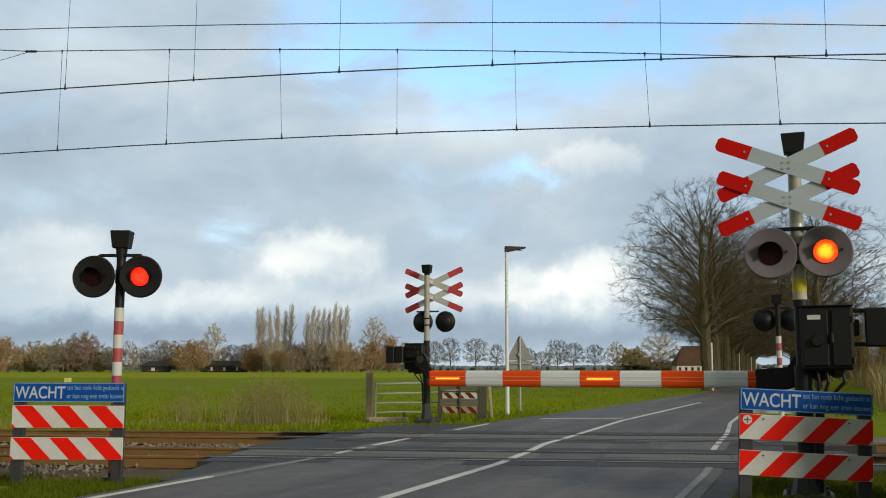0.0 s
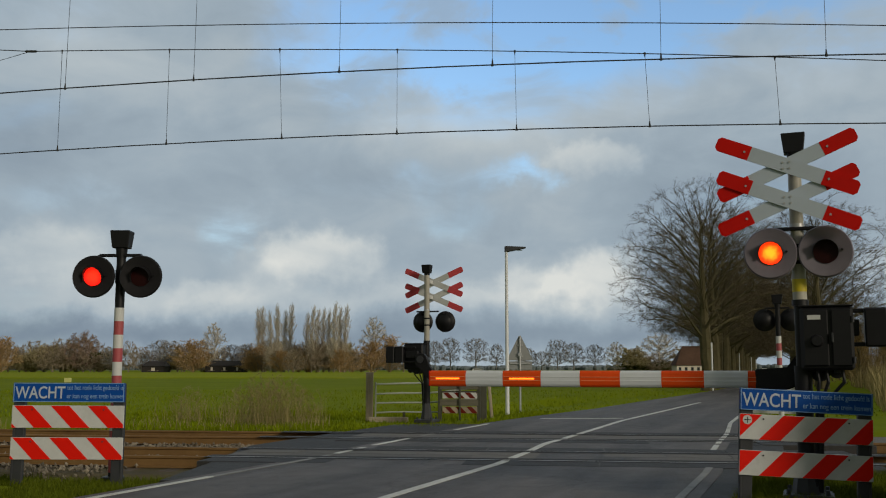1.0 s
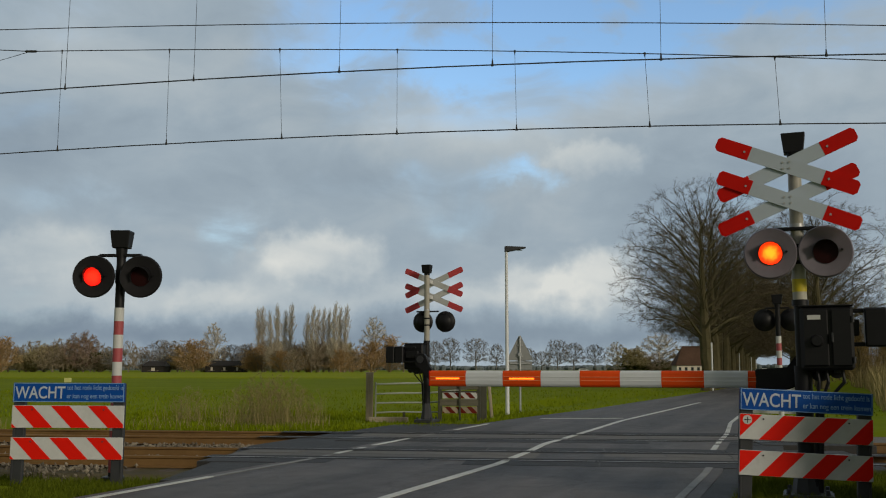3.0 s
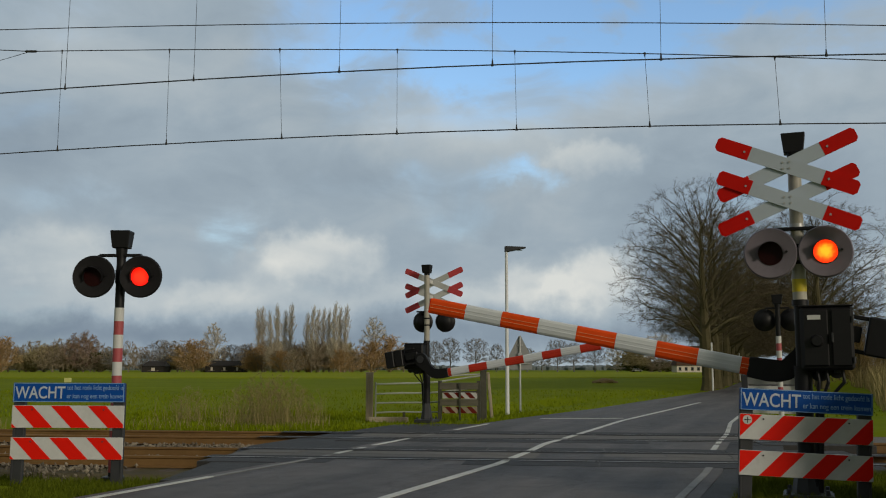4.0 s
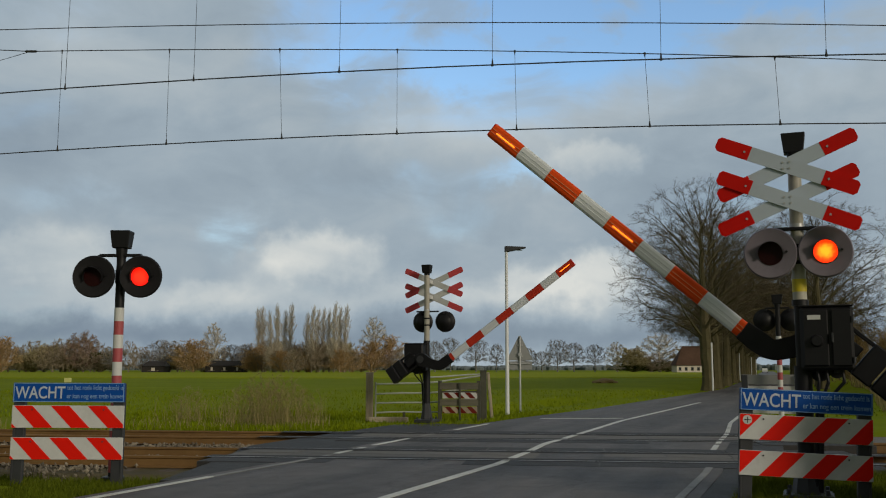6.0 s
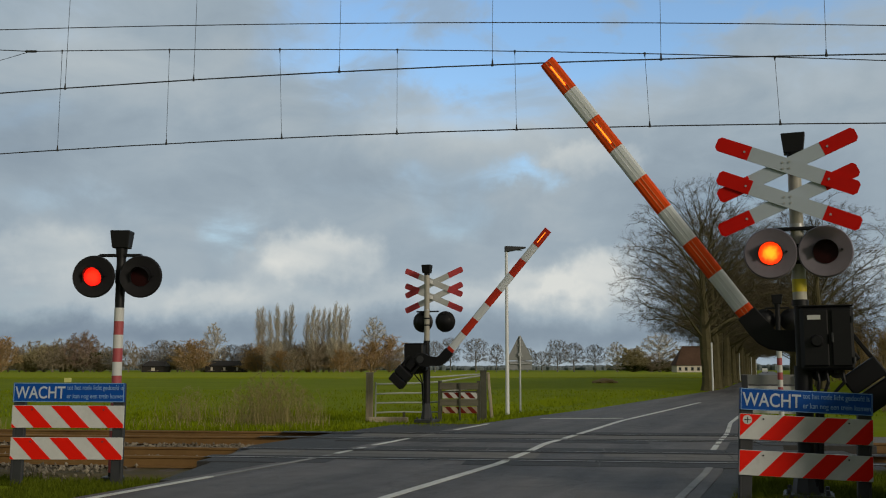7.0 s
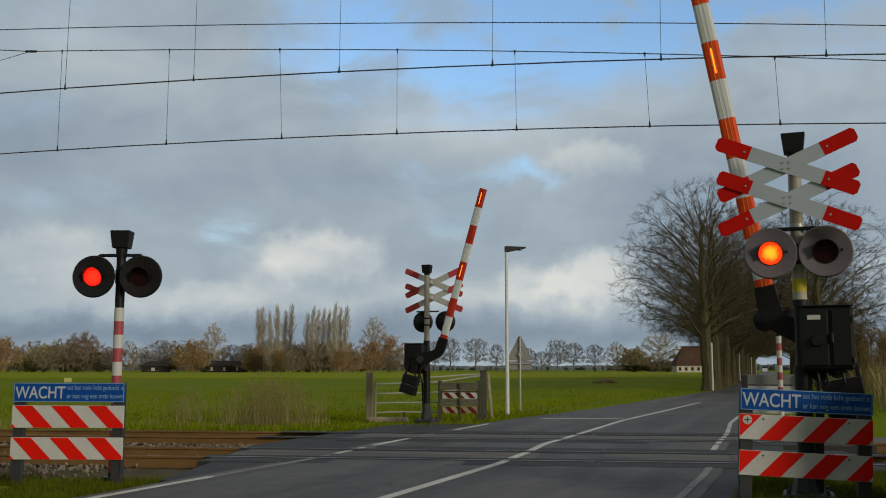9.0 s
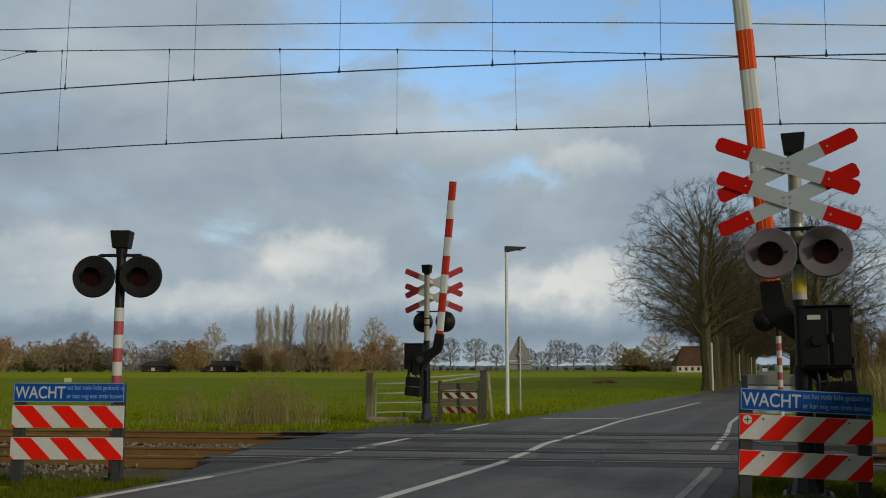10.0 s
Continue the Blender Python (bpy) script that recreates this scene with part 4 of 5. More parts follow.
    for dx, r in ((0.15, 0.10), (0.30, 0.07)):
        part("gear_housing", cyl(B(), (dx, 0.05, 1.22), (dx, 0.28, 1.22), r, n=16), "black", root, smooth=True)
    for k, (x0, x1) in enumerate(((0.12, 0.07), (0.2, 0.1), (0.34, 0.12))):
        pts = [Vector((x0, -0.10, 1.25)), Vector((x0 + 0.02, -0.11, 1.12)), Vector((x1 + 0.04, -0.10, 0.9)), Vector((x1, -0.09, 0.1))]
        part("conduit", polytube(B(), pts, [0.016] * 4, 8), "black", root)
    make_boom(root, phase, pivot)
    return root


BARRIER_NEAR = make_barrier(pose(3.44, 9.4, 0, 0, 0, -20.5), "red-white striped crossing barrier with double warning cross", "disc_grey", 1, "glow_orange", (0.162, 0.432, 1.534))
BARRIER_FAR = make_barrier(pose(-0.38, 23.05, 0, 0, 0, 159.5), "red-white crossing barrier across the tracks, seen from behind", "disc_dark", -1, None, (-0.04, 0.464, 1.458), -0.13, False)
make_signal(pose(-3.81, 11.5, 0, 0, 0, 0), "red-white banded post with two round flashing lights", "glow_red")
make_signal(pose(7.36, 21.5, 0, 0, 0, 160), "red-white banded signal post seen from behind the road", None)


# ---------------------------------------------------------------- warning boards
def clip_x(pts, lo, hi):
    for bound, keep in ((lo, 1), (hi, -1)):
        out = []
        for (x0, z0), (x1, z1) in zip(pts, pts[1:] + pts[:1]):
            i0, i1 = (x0 - bound) * keep >= 0, (x1 - bound) * keep >= 0
            if i0:
                out.append((x0, z0))
            if i0 != i1:
                t = (bound - x0) / (x1 - x0)
                out.append((bound, z0 + (z1 - z0) * t))
        pts = out
        if not pts:
            return pts
    return pts


def striped_board(root, w, z0, z1, lean, first, pitch=0.415, y=-0.045, red="board_red", white="stripe_white"):
    b = part("striped_board", box(B(), (0, y, (z0 + z1) / 2), (w, 0.02, z1 - z0), 0.004), white, root, "white board with red diagonal stripes")
    shift = lean * (z1 - z0) * 0.95
    x = first - pitch
    while x < w + pitch:
        poly = [(x, z1 - 0.003), (x + pitch / 2, z1 - 0.003), (x + pitch / 2 + shift, z0 + 0.003), (x + shift, z0 + 0.003)]
        poly = [(px - w / 2, pz) for px, pz in clip_x(poly, 0.004, w - 0.004)]
        if len(poly) > 2:
            part("red_stripe", prism(B(), poly, y - 0.013, y - 0.0095), red, b, "red reflective stripe")
        x += pitch
    for sx in (-0.32, 0.32):
        part("bolt", cyl(B(), (sx * w, y - 0.018, z1 - 0.045), (sx * w, y - 0.009, z1 - 0.045), 0.009, n=8), "greydark", b)
    return b


def make_board(m, label, lean, first, w=1.28, back=False, extras=None):
    root = thing("warning_board", m, label, "warning board", "warning boards")
    for s in (-1, 1):
        part("post", box(B(), (s * (w / 2 - 0.07), 0, 0.38), (0.13, 0.06, 1.06 + 0.3), 0.008), "greydark", root, "dark grey post")
    panel = part("blue_panel", box(B(), (0, -0.045, 0.958), (w, 0.02, 0.215), 0.004), "aluback" if back else "blue", root, "dull grey sign back" if back else "blue sign with white lettering")
    bm = B()
    for z in (0.856, 1.06):
        box(bm, (0, -0.057, z), (w - 0.02, 0.003, 0.007))
    for x in (-1, 1):
        box(bm, (x * (w / 2 - 0.012), -0.057, 0.958), (0.007, 0.003, 0.2))
    part("border", bm, "aluback" if back else "paleblue", panel)
    up = pose(0, 0, 0, 90, 0, 0)
    if not back:
        lettering("lettering", "WACHT", 0.19, "pale", panel, pose(-w / 2 + 0.025, -0.058, 0.893) @ up, "large white letters", stretch=0.565)
        lettering("lettering", "tot het rode licht gedoofd is", 0.075, "paleblue", panel, pose(-w / 2 + 0.61, -0.058, 0.988) @ up, "small pale letters", stretch=0.635)
        lettering("lettering", "er kan nog een trein komen", 0.075, "paleblue", panel, pose(-w / 2 + 0.61, -0.058, 0.894) @ up, "small pale letters", stretch=0.645)
    for z0, z1 in ((0.562, 0.812), (0.212, 0.458)):
        striped_board(root, w, z0, z1, lean, first)
    for s in (-1, 1):
        part("brace", box(B(), (s * (w / 2 - 0.02), -0.02, 0.5), (0.02, 0.04, 1.0), 0.003), "greydark", root)
    return root


left = make_board(pose(-4.228, 11.2, 0.018, 0, 0.2, 0), "blue WACHT sign above two red-white striped boards", 1, 0.02, w=1.262)
part("tag", box(B(), (-0.03, -0.03, 1.095), (0.08, 0.02, 0.05), 0.004), "tag", left, "small yellow-green tag")
right = make_board(pose(3.306, 9.15, 0.050, 0, 2.67, -5.4) @ Matrix.Diagonal((0.93, 0.95, 0.93, 1)), "blue WACHT sign and striped boards before the barrier", -1, 0.01)
bm = cyl(B(), (-0.565, -0.062, 0.755), (-0.565, -0.058, 0.755), 0.045, n=24)
st = part("sticker", bm, "stripe_white", right, "round white sticker")
bm = B()
box(bm, (-0.565, -0.0635, 0.755), (0.06, 0.002, 0.009), 0, None)
box(bm, (-0.565, -0.0635, 0.755), (0.009, 0.002, 0.06), 0, None)
part("mark", bm, "greydark", st)
make_board(pose(7.25, 21.75, 0.05, 0, 0, 158), "warning board seen from behind, dull grey backs", 1, 0.2, back=True)


# ---------------------------------------------------------------- things beyond the tracks
def make_lamp_post(m):
    root = thing("street_lamp", m, "slender white street lamp post with a flat head", "street lamp")
    part("pole", cyl(B(), (0, 0, -0.1), (0, 0, 4.62), 0.058, 0.04, 16), "whitepost", root, smooth=True)
    bm = prism(B(), [(-0.05, 4.60), (0.06, 4.60), (0.56, 4.70), (0.56, 4.74), (0.08, 4.76), (-0.05, 4.76)], -0.08, 0.08)
    bmesh.ops.bevel(bm, geom=list(bm.edges), offset=0.012, segments=1, affect="EDGES")
    head = part("lamp_head", bm, "greydark", root, "flat dark lamp head")
    part("diffuser", box(B(), (0.32, 0, 4.647), (0.28, 0.11, 0.012), 0.003, None), "glass", head)


def make_triangle_sign(m):
    root = thing("road_sign", m, "triangular road sign seen from its dull grey back", "road sign")
    part("post", cyl(B(), (0, 0, -0.1), (0, 0, 2.2), 0.032, n=12), "steel", root, smooth=True)
    bm = prism(B(), [(-0.36, 1.49), (0.36, 1.49), (0.385, 1.53), (0.03, 2.23), (-0.03, 2.23), (-0.385, 1.53)], 0.03, 0.045)
    tri = part("sign_plate", bm, "aluback", root, "grey back of the triangle")
    bm = prism(B(), [(-0.36, 1.47), (0.36, 1.47), (0.36, 1.22), (-0.36, 1.22)], 0.03, 0.045)
    part("under_plate", bm, "aluback", root, "grey back of the lower plate")
    for z in (1.40, 1.62, 1.95):
        part("clip", box(B(), (0, 0.01, z), (0.16 if z > 1.5 else 0.6, 0.04, 0.035), 0.004), "steel", root)
    box_bm = cyl(B(), (0, -0.05, 1.68), (0, 0.03, 1.68), 0.06, n=12)
    part("bracket", box_bm, "steel", root)


def make_post(m, w, h, mat, label, lean=0.0):
    root = thing("fence_post", m, label, "fence post", "timber fence posts")
    bm = box(B(), (0, 0, h / 2 - 0.1), (w, w, h + 0.2), 0.015)
    for v in bm.verts:
        v.co.x += 0.012 * noise.noise(v.co * 3) + lean * v.co.z
        v.co.y += 0.012 * noise.noise(v.co * 3 + Vector((5, 0, 0)))
    p = part("post", bm, mat, root)
    part("cap", box(B(), (lean * h, 0, h + 0.01), (w + 0.02, w + 0.02, 0.03), 0.006), mat, root)


def make_gate():
    root = thing("field_gate", pose(0, 0, 0), "galvanised tubular steel field gate hung between timber posts", "gate")
    x0, x1, y0, y1 = -1.68, 0.98, 24.6, 25.1
    for z, rise in ((0.86, 0.20), (0.62, 0.14), (0.39, 0.10), (0.16, 0.04), (1.02, 0.08)):
        pts = []
        for k in range(9):
            t = k / 8
            if z > 1 and t < 0.45:
                continue
            pts.append(Vector((x0 + (x1 - x0) * t, y0 + (y1 - y0) * t, z + rise * t * t + 0.012 * math.sin(9 * t))))
        part("rail", polytube(B(), pts, [0.02] * len(pts), 8), "gate", root, smooth=True)
    for t in (0.0, 0.5, 1.0):
        p = Vector((x0 + (x1 - x0) * t, y0 + (y1 - y0) * t, 0.05))
        part("upright", cyl(B(), p, p + Vector((0, 0, 0.86 + 0.2 * t * t)), 0.022, n=8), "gate", root)


def make_hoarding():
    root = thing("timber_barrier", pose(0.42, 24.3, 0, 0, 0, -8), "weathered timber frame with worn red-white warning boards", "barrier")
    for s in (-0.5, 0.46):
        part("post", box(B(), (s, 0, 0.45), (0.09, 0.09, 1.0), 0.01), "darkwood", root)
    for z, h in ((0.82, 0.17), (0.42, 0.16)):
        part("plank", box(B(), (-0.02, -0.03, z), (0.96, 0.035, h), 0.008), "plank", root)
    part("rail", box(B(), (-0.02, 0.0, 0.68), (0.96, 0.05, 0.05), 0.008), "darkwood", root)
    striped_board(root, 0.86, 0.52, 0.665, 1, 0.28, pitch=0.27, y=-0.055, red="old_red", white="stripe_white")
    striped_board(root, 0.86, 0.16, 0.32, 1, 0.05, pitch=0.27, y=-0.055, red="old_red", white="wood")
    part("strut", box(B(), (0.0, -0.08, 0.45), (0.05, 0.03, 0.9), 0.006), "darkwood", root)


make_lamp_post(pose(1.83, 28.04, 0, 0, 0, 0))
make_triangle_sign(pose(2.31, 29.5, 0, 0, 0, 0))
make_post(pose(-1.83, 24.6, 0), 0.17, 1.13, "wood", "thick weathered timber post with split top")
make_post(pose(1.03, 25.15, 0), 0.16, 1.18, "darkwood", "dark mossy timber gate post")
make_post(pose(1.28, 26.0, 0), 0.08, 1.12, "wood", "thin leaning timber post beside the gate", lean=-0.08)
make_gate()
make_hoarding()
root = thing("timber_beam", pose(-1.32, 23.95, 0, 0, 0, -3), "old timber beam lying in the grass by the gate", "beam")
part("beam", box(B(), (0, 0, 0.02), (0.95, 0.14, 0.13), 0.012), "wood", root)
part("stake", box(B(), (0.38, -0.03, 0.08), (0.06, 0.06, 0.26), 0.008), "darkwood", root)
def make_relay_cabinet():
    root = thing("relay_cabinet", pose(4.68, 8.5, 0, 0, 0, -4), "dark green steel relay cabinet beside the warning boards", "cabinet")
    body = part("body", box(B(), (0, 0, 0.62), (1.25, 0.9, 1.24), 0.015), "cabinet", root)
    part("roof", box(B(), (0, 0, 1.262), (1.31, 0.96, 0.04), 0.012), "cabinet", root)
    part("plinth", box(B(), (0, 0, 0.03), (1.29, 0.94, 0.1), 0.01), "greydark", root)
    for sx in (-1, 1):
        d = part("door", box(B(), (sx * 0.31, -0.457, 0.65), (0.6, 0.02, 1.1), 0.006), "cabinet", root)
        part("handle", box(B(), (sx * 0.05, -0.48, 0.7), (0.02, 0.03, 0.14), 0.004), "greydark", d)


make_relay_cabinet()


# ---------------------------------------------------------------- trees
def tube_py(V, Fc, p0, p1, r0, r1, n):
    z = (p1 - p0)
    if z.length < 1e-5:
        return
    z.normalize()
    x = z.orthogonal().normalized()
    y = z.cross(x)
    o = len(V)
    for p, r in ((p0, r0), (p1, r1)):
        for k in range(n):
            a = 2 * math.pi * k / n
            V.append(p + (x * math.cos(a) + y * math.sin(a)) * r)
    for k in range(n):
        Fc.append((o + k, o + (k + 1) % n, o + n + (k + 1) % n, o + n + k))


def limb(rng, p, d, length, r, steps, wander, lift):
    pts, rad = [p.copy()], [r]
    d = d.normalized()
    for k in range(steps):
        d = (d + Vector((rng.gauss(0, wander), rng.gauss(0, wander), rng.gauss(0, wander) + lift))).normalized()
        p = p + d * (length / steps)
        pts.append(p.copy()); rad.append(r * (1 - 0.85 * (k + 1) / steps))
    return pts, rad


def side_dir(rng, d, angle):
    d = d.normalized()
    o = d.orthogonal().normalized()
    o.rotate(Matrix.Rotation(rng.uniform(0, 2 * math.pi), 3, d))
    return d * math.cos(angle) + o * math.sin(angle)


def make_tree_meshes(name, seed, height, spread, trunk_r, clear, limbs, subs, twigs, thin, wood, twig, droop=0.02, column=False, dome=False):
    rng = random.Random(seed)
    VW, FW, VT, FT = [], [], [], []
    tp, tr = limb(rng, Vector((0, 0, -0.2)), Vector((0, 0, 1)), height * 0.93, trunk_r, 12, 0.035, 0.05)
    for k in range(12):
        tube_py(VW, FW, tp[k], tp[k + 1], tr[k] * (1.25 if k == 0 else 1), tr[k + 1], 9)
    for i in range(limbs):
        t = ((i + rng.random()) / limbs) ** (1.35 if dome else 1.0)
        h = clear + (height * 0.93 - clear) * t
        kk = min(11, int(h / (height * 0.93) * 12))
        base = tp[kk].lerp(tp[kk + 1], h / (height * 0.93) * 12 - kk)
        az = i * 2.4 + rng.uniform(-0.5, 0.5)
        if column:
            up = 1.75
            ln = height * 0.26 * (1 - 0.5 * t) * rng.uniform(0.7, 1.1)
        elif dome:
            up = 0.7 + 1.7 * t + rng.uniform(-0.2, 0.3)
            ln = spread * 0.95 * math.sin(math.pi * (0.42 + 0.38 * t)) * rng.uniform(0.7, 1.05)
        else:
            up = 0.0 + 1.9 * t + rng.uniform(-0.12, 0.25)
            ln = spread * (1.02 - 0.62 * t ** 1.5) * rng.uniform(0.75, 1.12)
        d = Vector((math.cos(az), math.sin(az), up))
        lr = max(thin * 2.5, trunk_r * 0.42 * (1 - 0.6 * t) * rng.uniform(0.8, 1.1))
        pts, rad = limb(rng, base, d, ln, lr, 7, 0.13, 0.05)
        for k in range(7):
            tube_py(VW, FW, pts[k], pts[k + 1], rad[k], rad[k + 1], 6)
        for j in range(subs):
            u = 0.22 + 0.78 * (j + rng.random()) / subs
            q = min(6, int(u * 7))
            b = pts[q].lerp(pts[q + 1], u * 7 - q)
            d2 = side_dir(rng, pts[q + 1] - pts[q], rng.uniform(0.5, 1.0))
            if column:
                d2.z = abs(d2.z) + 0.8
            l2 = ln * 0.42 * (1.1 - 0.5 * u) * rng.uniform(0.6, 1.15)
            p2, r2 = limb(rng, b, d2, l2, max(thin * 1.6, rad[q] * 0.5), 4, 0.16, 0.05)
            for k in range(4):
                tube_py(VT, FT, p2[k], p2[k + 1], r2[k], max(r2[k + 1], thin), 4)
            for w in range(twigs):
                u2 = 0.2 + 0.8 * (w + rng.random()) / twigs
                q2 = min(3, int(u2 * 4))
                b2 = p2[q2].lerp(p2[q2 + 1], u2 * 4 - q2)
                d3 = side_dir(rng, p2[q2 + 1] - p2[q2], rng.uniform(0.45, 1.0))
                l3 = l2 * 0.5 * rng.uniform(0.5, 1.2)
                if dome:
                    d3.z += 0.55
                p3, r3 = limb(rng, b2, d3, l3, thin * 1.2, 3, 0.2, -droop if rng.random() < 0.4 else 0.06)
                for k in range(3):
                    tube_py(VT, FT, p3[k], p3[k + 1], thin * (1.15 - 0.15 * k), thin * (1.0 - 0.15 * k), 3)
                for s in range(2):
                    qs = rng.randint(0, 2)
                    b3 = p3[qs].lerp(p3[qs + 1], rng.random())
                    d4 = side_dir(rng, p3[qs + 1] - p3[qs], rng.uniform(0.4, 0.9))
                    tube_py(VT, FT, b3, b3 + d4 * l3 * rng.uniform(0.3, 0.6), thin * 0.9, thin * 0.5, 3)
    out = []
    for nm, V, Fc, mat in ((name + "_trunk", VW, FW, wood), (name + "_crown", VT, FT, twig)):
        me = bpy.data.meshes.new(nm)
        me.from_pydata(V, [], Fc)
        me.materials.append(M[mat])
        me.update()
        out.append(me)
    return out


def grow_tree(name, seed, height, radius, clear, leader, points, step, trunk_r, tip_r, wood, twig, twigs, twig_len, belly=0.38, rise=0.10, arch=0.9):
    """A bare tree whose limbs arch up and outwards and fork towards points scattered through its crown."""
    rng, nr = random.Random(seed), np.random.default_rng(seed)
    pts = []
    while len(pts) < points:
        h = rng.random()
        R = radius * math.sqrt(max(0.02, 1 - ((h - belly) / (1.04 - belly)) ** 2 if h > belly else 1 - 0.42 * ((belly - h) / belly) ** 2))
        a, r = rng.uniform(0, 2 * math.pi), R * math.sqrt(rng.uniform(0.02, 1))
        p = Vector((r * math.cos(a), r * math.sin(a), clear + (height - clear) * h))
        if rng.random() < R / radius and noise.noise(p * (2.2 / radius) + Vector((seed, 0, 0))) > -0.30:
            pts.append(p)
    target = np.array(pts)

    def lifted(q, sign):
        r = np.hypot(q[:, 0], q[:, 1])
        q = q.copy()
        q[:, 2] += sign * arch * r * np.maximum(0.4, 1 - 0.36 * r / radius)
        return q
    target = lifted(target, -1)
    pos, par = [Vector((0, 0, -0.2))], [-1]
    while pos[-1].z < leader:
        par.append(len(pos) - 1)
        pos.append(pos[-1] + Vector((rng.gauss(0, 0.05), rng.gauss(0, 0.05), 1)).normalized() * step)
    first = len(pos)
    P = np.array(pos)
    near = np.zeros(len(target), int)
    dist = np.full(len(target), 1e9)

    def update(lo):
        d = np.linalg.norm(target[:, None, :] - P[None, lo:, :], axis=2)
        k = d.argmin(1)
        m = d[np.arange(len(target)), k]
        better = m < dist
        dist[better] = m[better]
        near[better] = k[better] + lo
    update(max(0, next(k for k, p in enumerate(pos) if p.z > clear * 0.8)))
    for _ in range(120):
        keep = dist > step * 1.5
        target, near, dist = target[keep], near[keep], dist[keep]
        if len(target) < 4 or len(P) > points * 5:
            break
        live = dist < max(3.2 * radius / 6, step * 5)
        d = (target - P[near]) / dist[:, None]
        acc = np.zeros_like(P)
        np.add.at(acc, near[live], d[live])
        act = np.unique(near[live])
        act = act[np.bincount(par[1:], minlength=len(P))[act] < 3]
        if not len(act):
            break
        g = acc[act]
        g = g / (np.linalg.norm(g, axis=1)[:, None] + 1e-6) + nr.normal(0, 0.11, g.shape) + np.array([0, 0, rise])
        g = g / np.linalg.norm(g, axis=1)[:, None]
        lo = len(P)
        P = np.vstack([P, P[act] + g * step])
        par += [int(v) for v in act]
        update(lo)
    n = len(P)
    kids = np.zeros(n, int)
    for i in range(1, n):
        kids[par[i]] += 1
    tips = np.where(kids == 0, 1.0, 0.0)
    for i in range(n - 1, 0, -1):
        tips[par[i]] += tips[i]
    rad = tip_r + (trunk_r - tip_r) * (np.maximum(tips - 1, 0) / max(1, tips[0] - 1)) ** 0.62
    P = lifted(P, 1)
    S = P.copy()
    for i in range(first, n):
        S[i] = 0.7 * P[i] + 0.3 * S[par[i]] if kids[i] else P[i]
    Q = [Vector(v) for v in S]
    VW, FW, VT, FT = [], [], [], []
    for i in range(1, n):
        r0, r1 = rad[par[i]], rad[i]
        r0 = min(r0, r1 * 1.5)
        if i < 4:
            r0, r1 = trunk_r * (1.5, 1.2, 1.06)[i - 1], trunk_r * (1.2, 1.06, 1.0)[i - 1]
        big = r1 > tip_r * 3.5
        tube_py(VW if big else VT, FW if big else FT, Q[par[i]], Q[i], r0, r1, 8 if r1 > trunk_r * 0.3 else (5 if big else 3))
        if tips[i] > 5:
            continue
        d = (Q[i] - Q[par[i]]).normalized()
        for w in range(twigs + (1 if not kids[i] else 0)):
            e = side_dir(rng, d, rng.uniform(0.3, 0.95)) + (Q[i] - Vector((0, 0, clear + 0.2 * (height - clear)))).normalized() * 0.2
            e.normalize()
            ln = twig_len * rng.uniform(0.5, 1.2)
            b = Q[par[i]].lerp(Q[i], rng.random())
            m = b + e * ln * 0.55
            c = m + (e + Vector((rng.gauss(0, 0.22), rng.gauss(0, 0.22), rng.gauss(0.08, 0.2)))).normalized() * ln * 0.45
            tube_py(VT, FT, b, m, tip_r * 0.9, tip_r * 0.75, 3)
            tube_py(VT, FT, m, c, tip_r * 0.75, tip_r * 0.45, 3)
            for base in (m, b.lerp(m, 0.5)):
                tube_py(VT, FT, base, base + side_dir(rng, e, rng.uniform(0.4, 0.8)) * ln * rng.uniform(0.25, 0.55), tip_r * 0.7, tip_r * 0.4, 3)
    out = []
    for nm, V, Fc, mat in ((name + "_trunk", VW, FW, wood), (name + "_crown", VT, FT, twig)):
        me = bpy.data.meshes.new(nm)
        me.from_pydata(V, [], Fc)
        me.materials.append(M[mat])
        me.update()
        out.append(me)
    return out


def place_tree(meshes, x, y, turn, s, label, group="", z=-0.05, sx=1.0):
    root = thing("tree", pose(x, y, z, 0, 0, turn), label, "tree", group)
    for nm, me in zip(("trunk", "crown"), meshes):
        ob = new(nm, me)
        ob.parent = root
        ob.scale = (s * sx, s * sx, s)
    return root


oaks = [grow_tree("oak", 11 + k, 12.1, 5.6, 3.4, 8.8, 2600, 0.32, 0.33, 0.0052, "bark", "twig", 3, 0.52, belly=0.33, rise=0.05, arch=1.05) for k in range(3)]
rng = random.Random(21)
for k in range(28):
    y = 58.9 + 5.6 * k
    x = 15.95 + 0.335 * (y - 58.9)
    place_tree(oaks[k % 3], x + rng.uniform(-0.2, 0.2), y, 40 + k * 67, 1.0 + rng.uniform(-0.05, 0.1), "tall bare oak with a spreading leafless crown beside the road", "avenue trees")
for k in range(14):
    y = 64.0 + 9.0 * k
    x = 24.0 + 0.338 * (y - 62.0)
    place_tree(oaks[(k + 1) % 3], x + rng.uniform(-0.2, 0.2), y, 110 + k * 71, 1.04 + rng.uniform(-0.05, 0.06), "bare oak along the far side of the road", "avenue trees")


# a scrubby hedge on the far side of the road
hedge = make_tree_meshes("scrub", 61, 4.2, 2.2, 0.08, 0.1, 26, 9, 7, 0.008, "bark", "hedge_twig", dome=True)
for k in range(22):
    y = 52 + 3.2 * k
    place_tree(hedge, road_at(y) + 8.2 + rng.uniform(-1.2, 2.4), y, k * 83, rng.uniform(0.8, 1.15), "leafless brown hawthorn scrub beside the road", "roadside scrub")


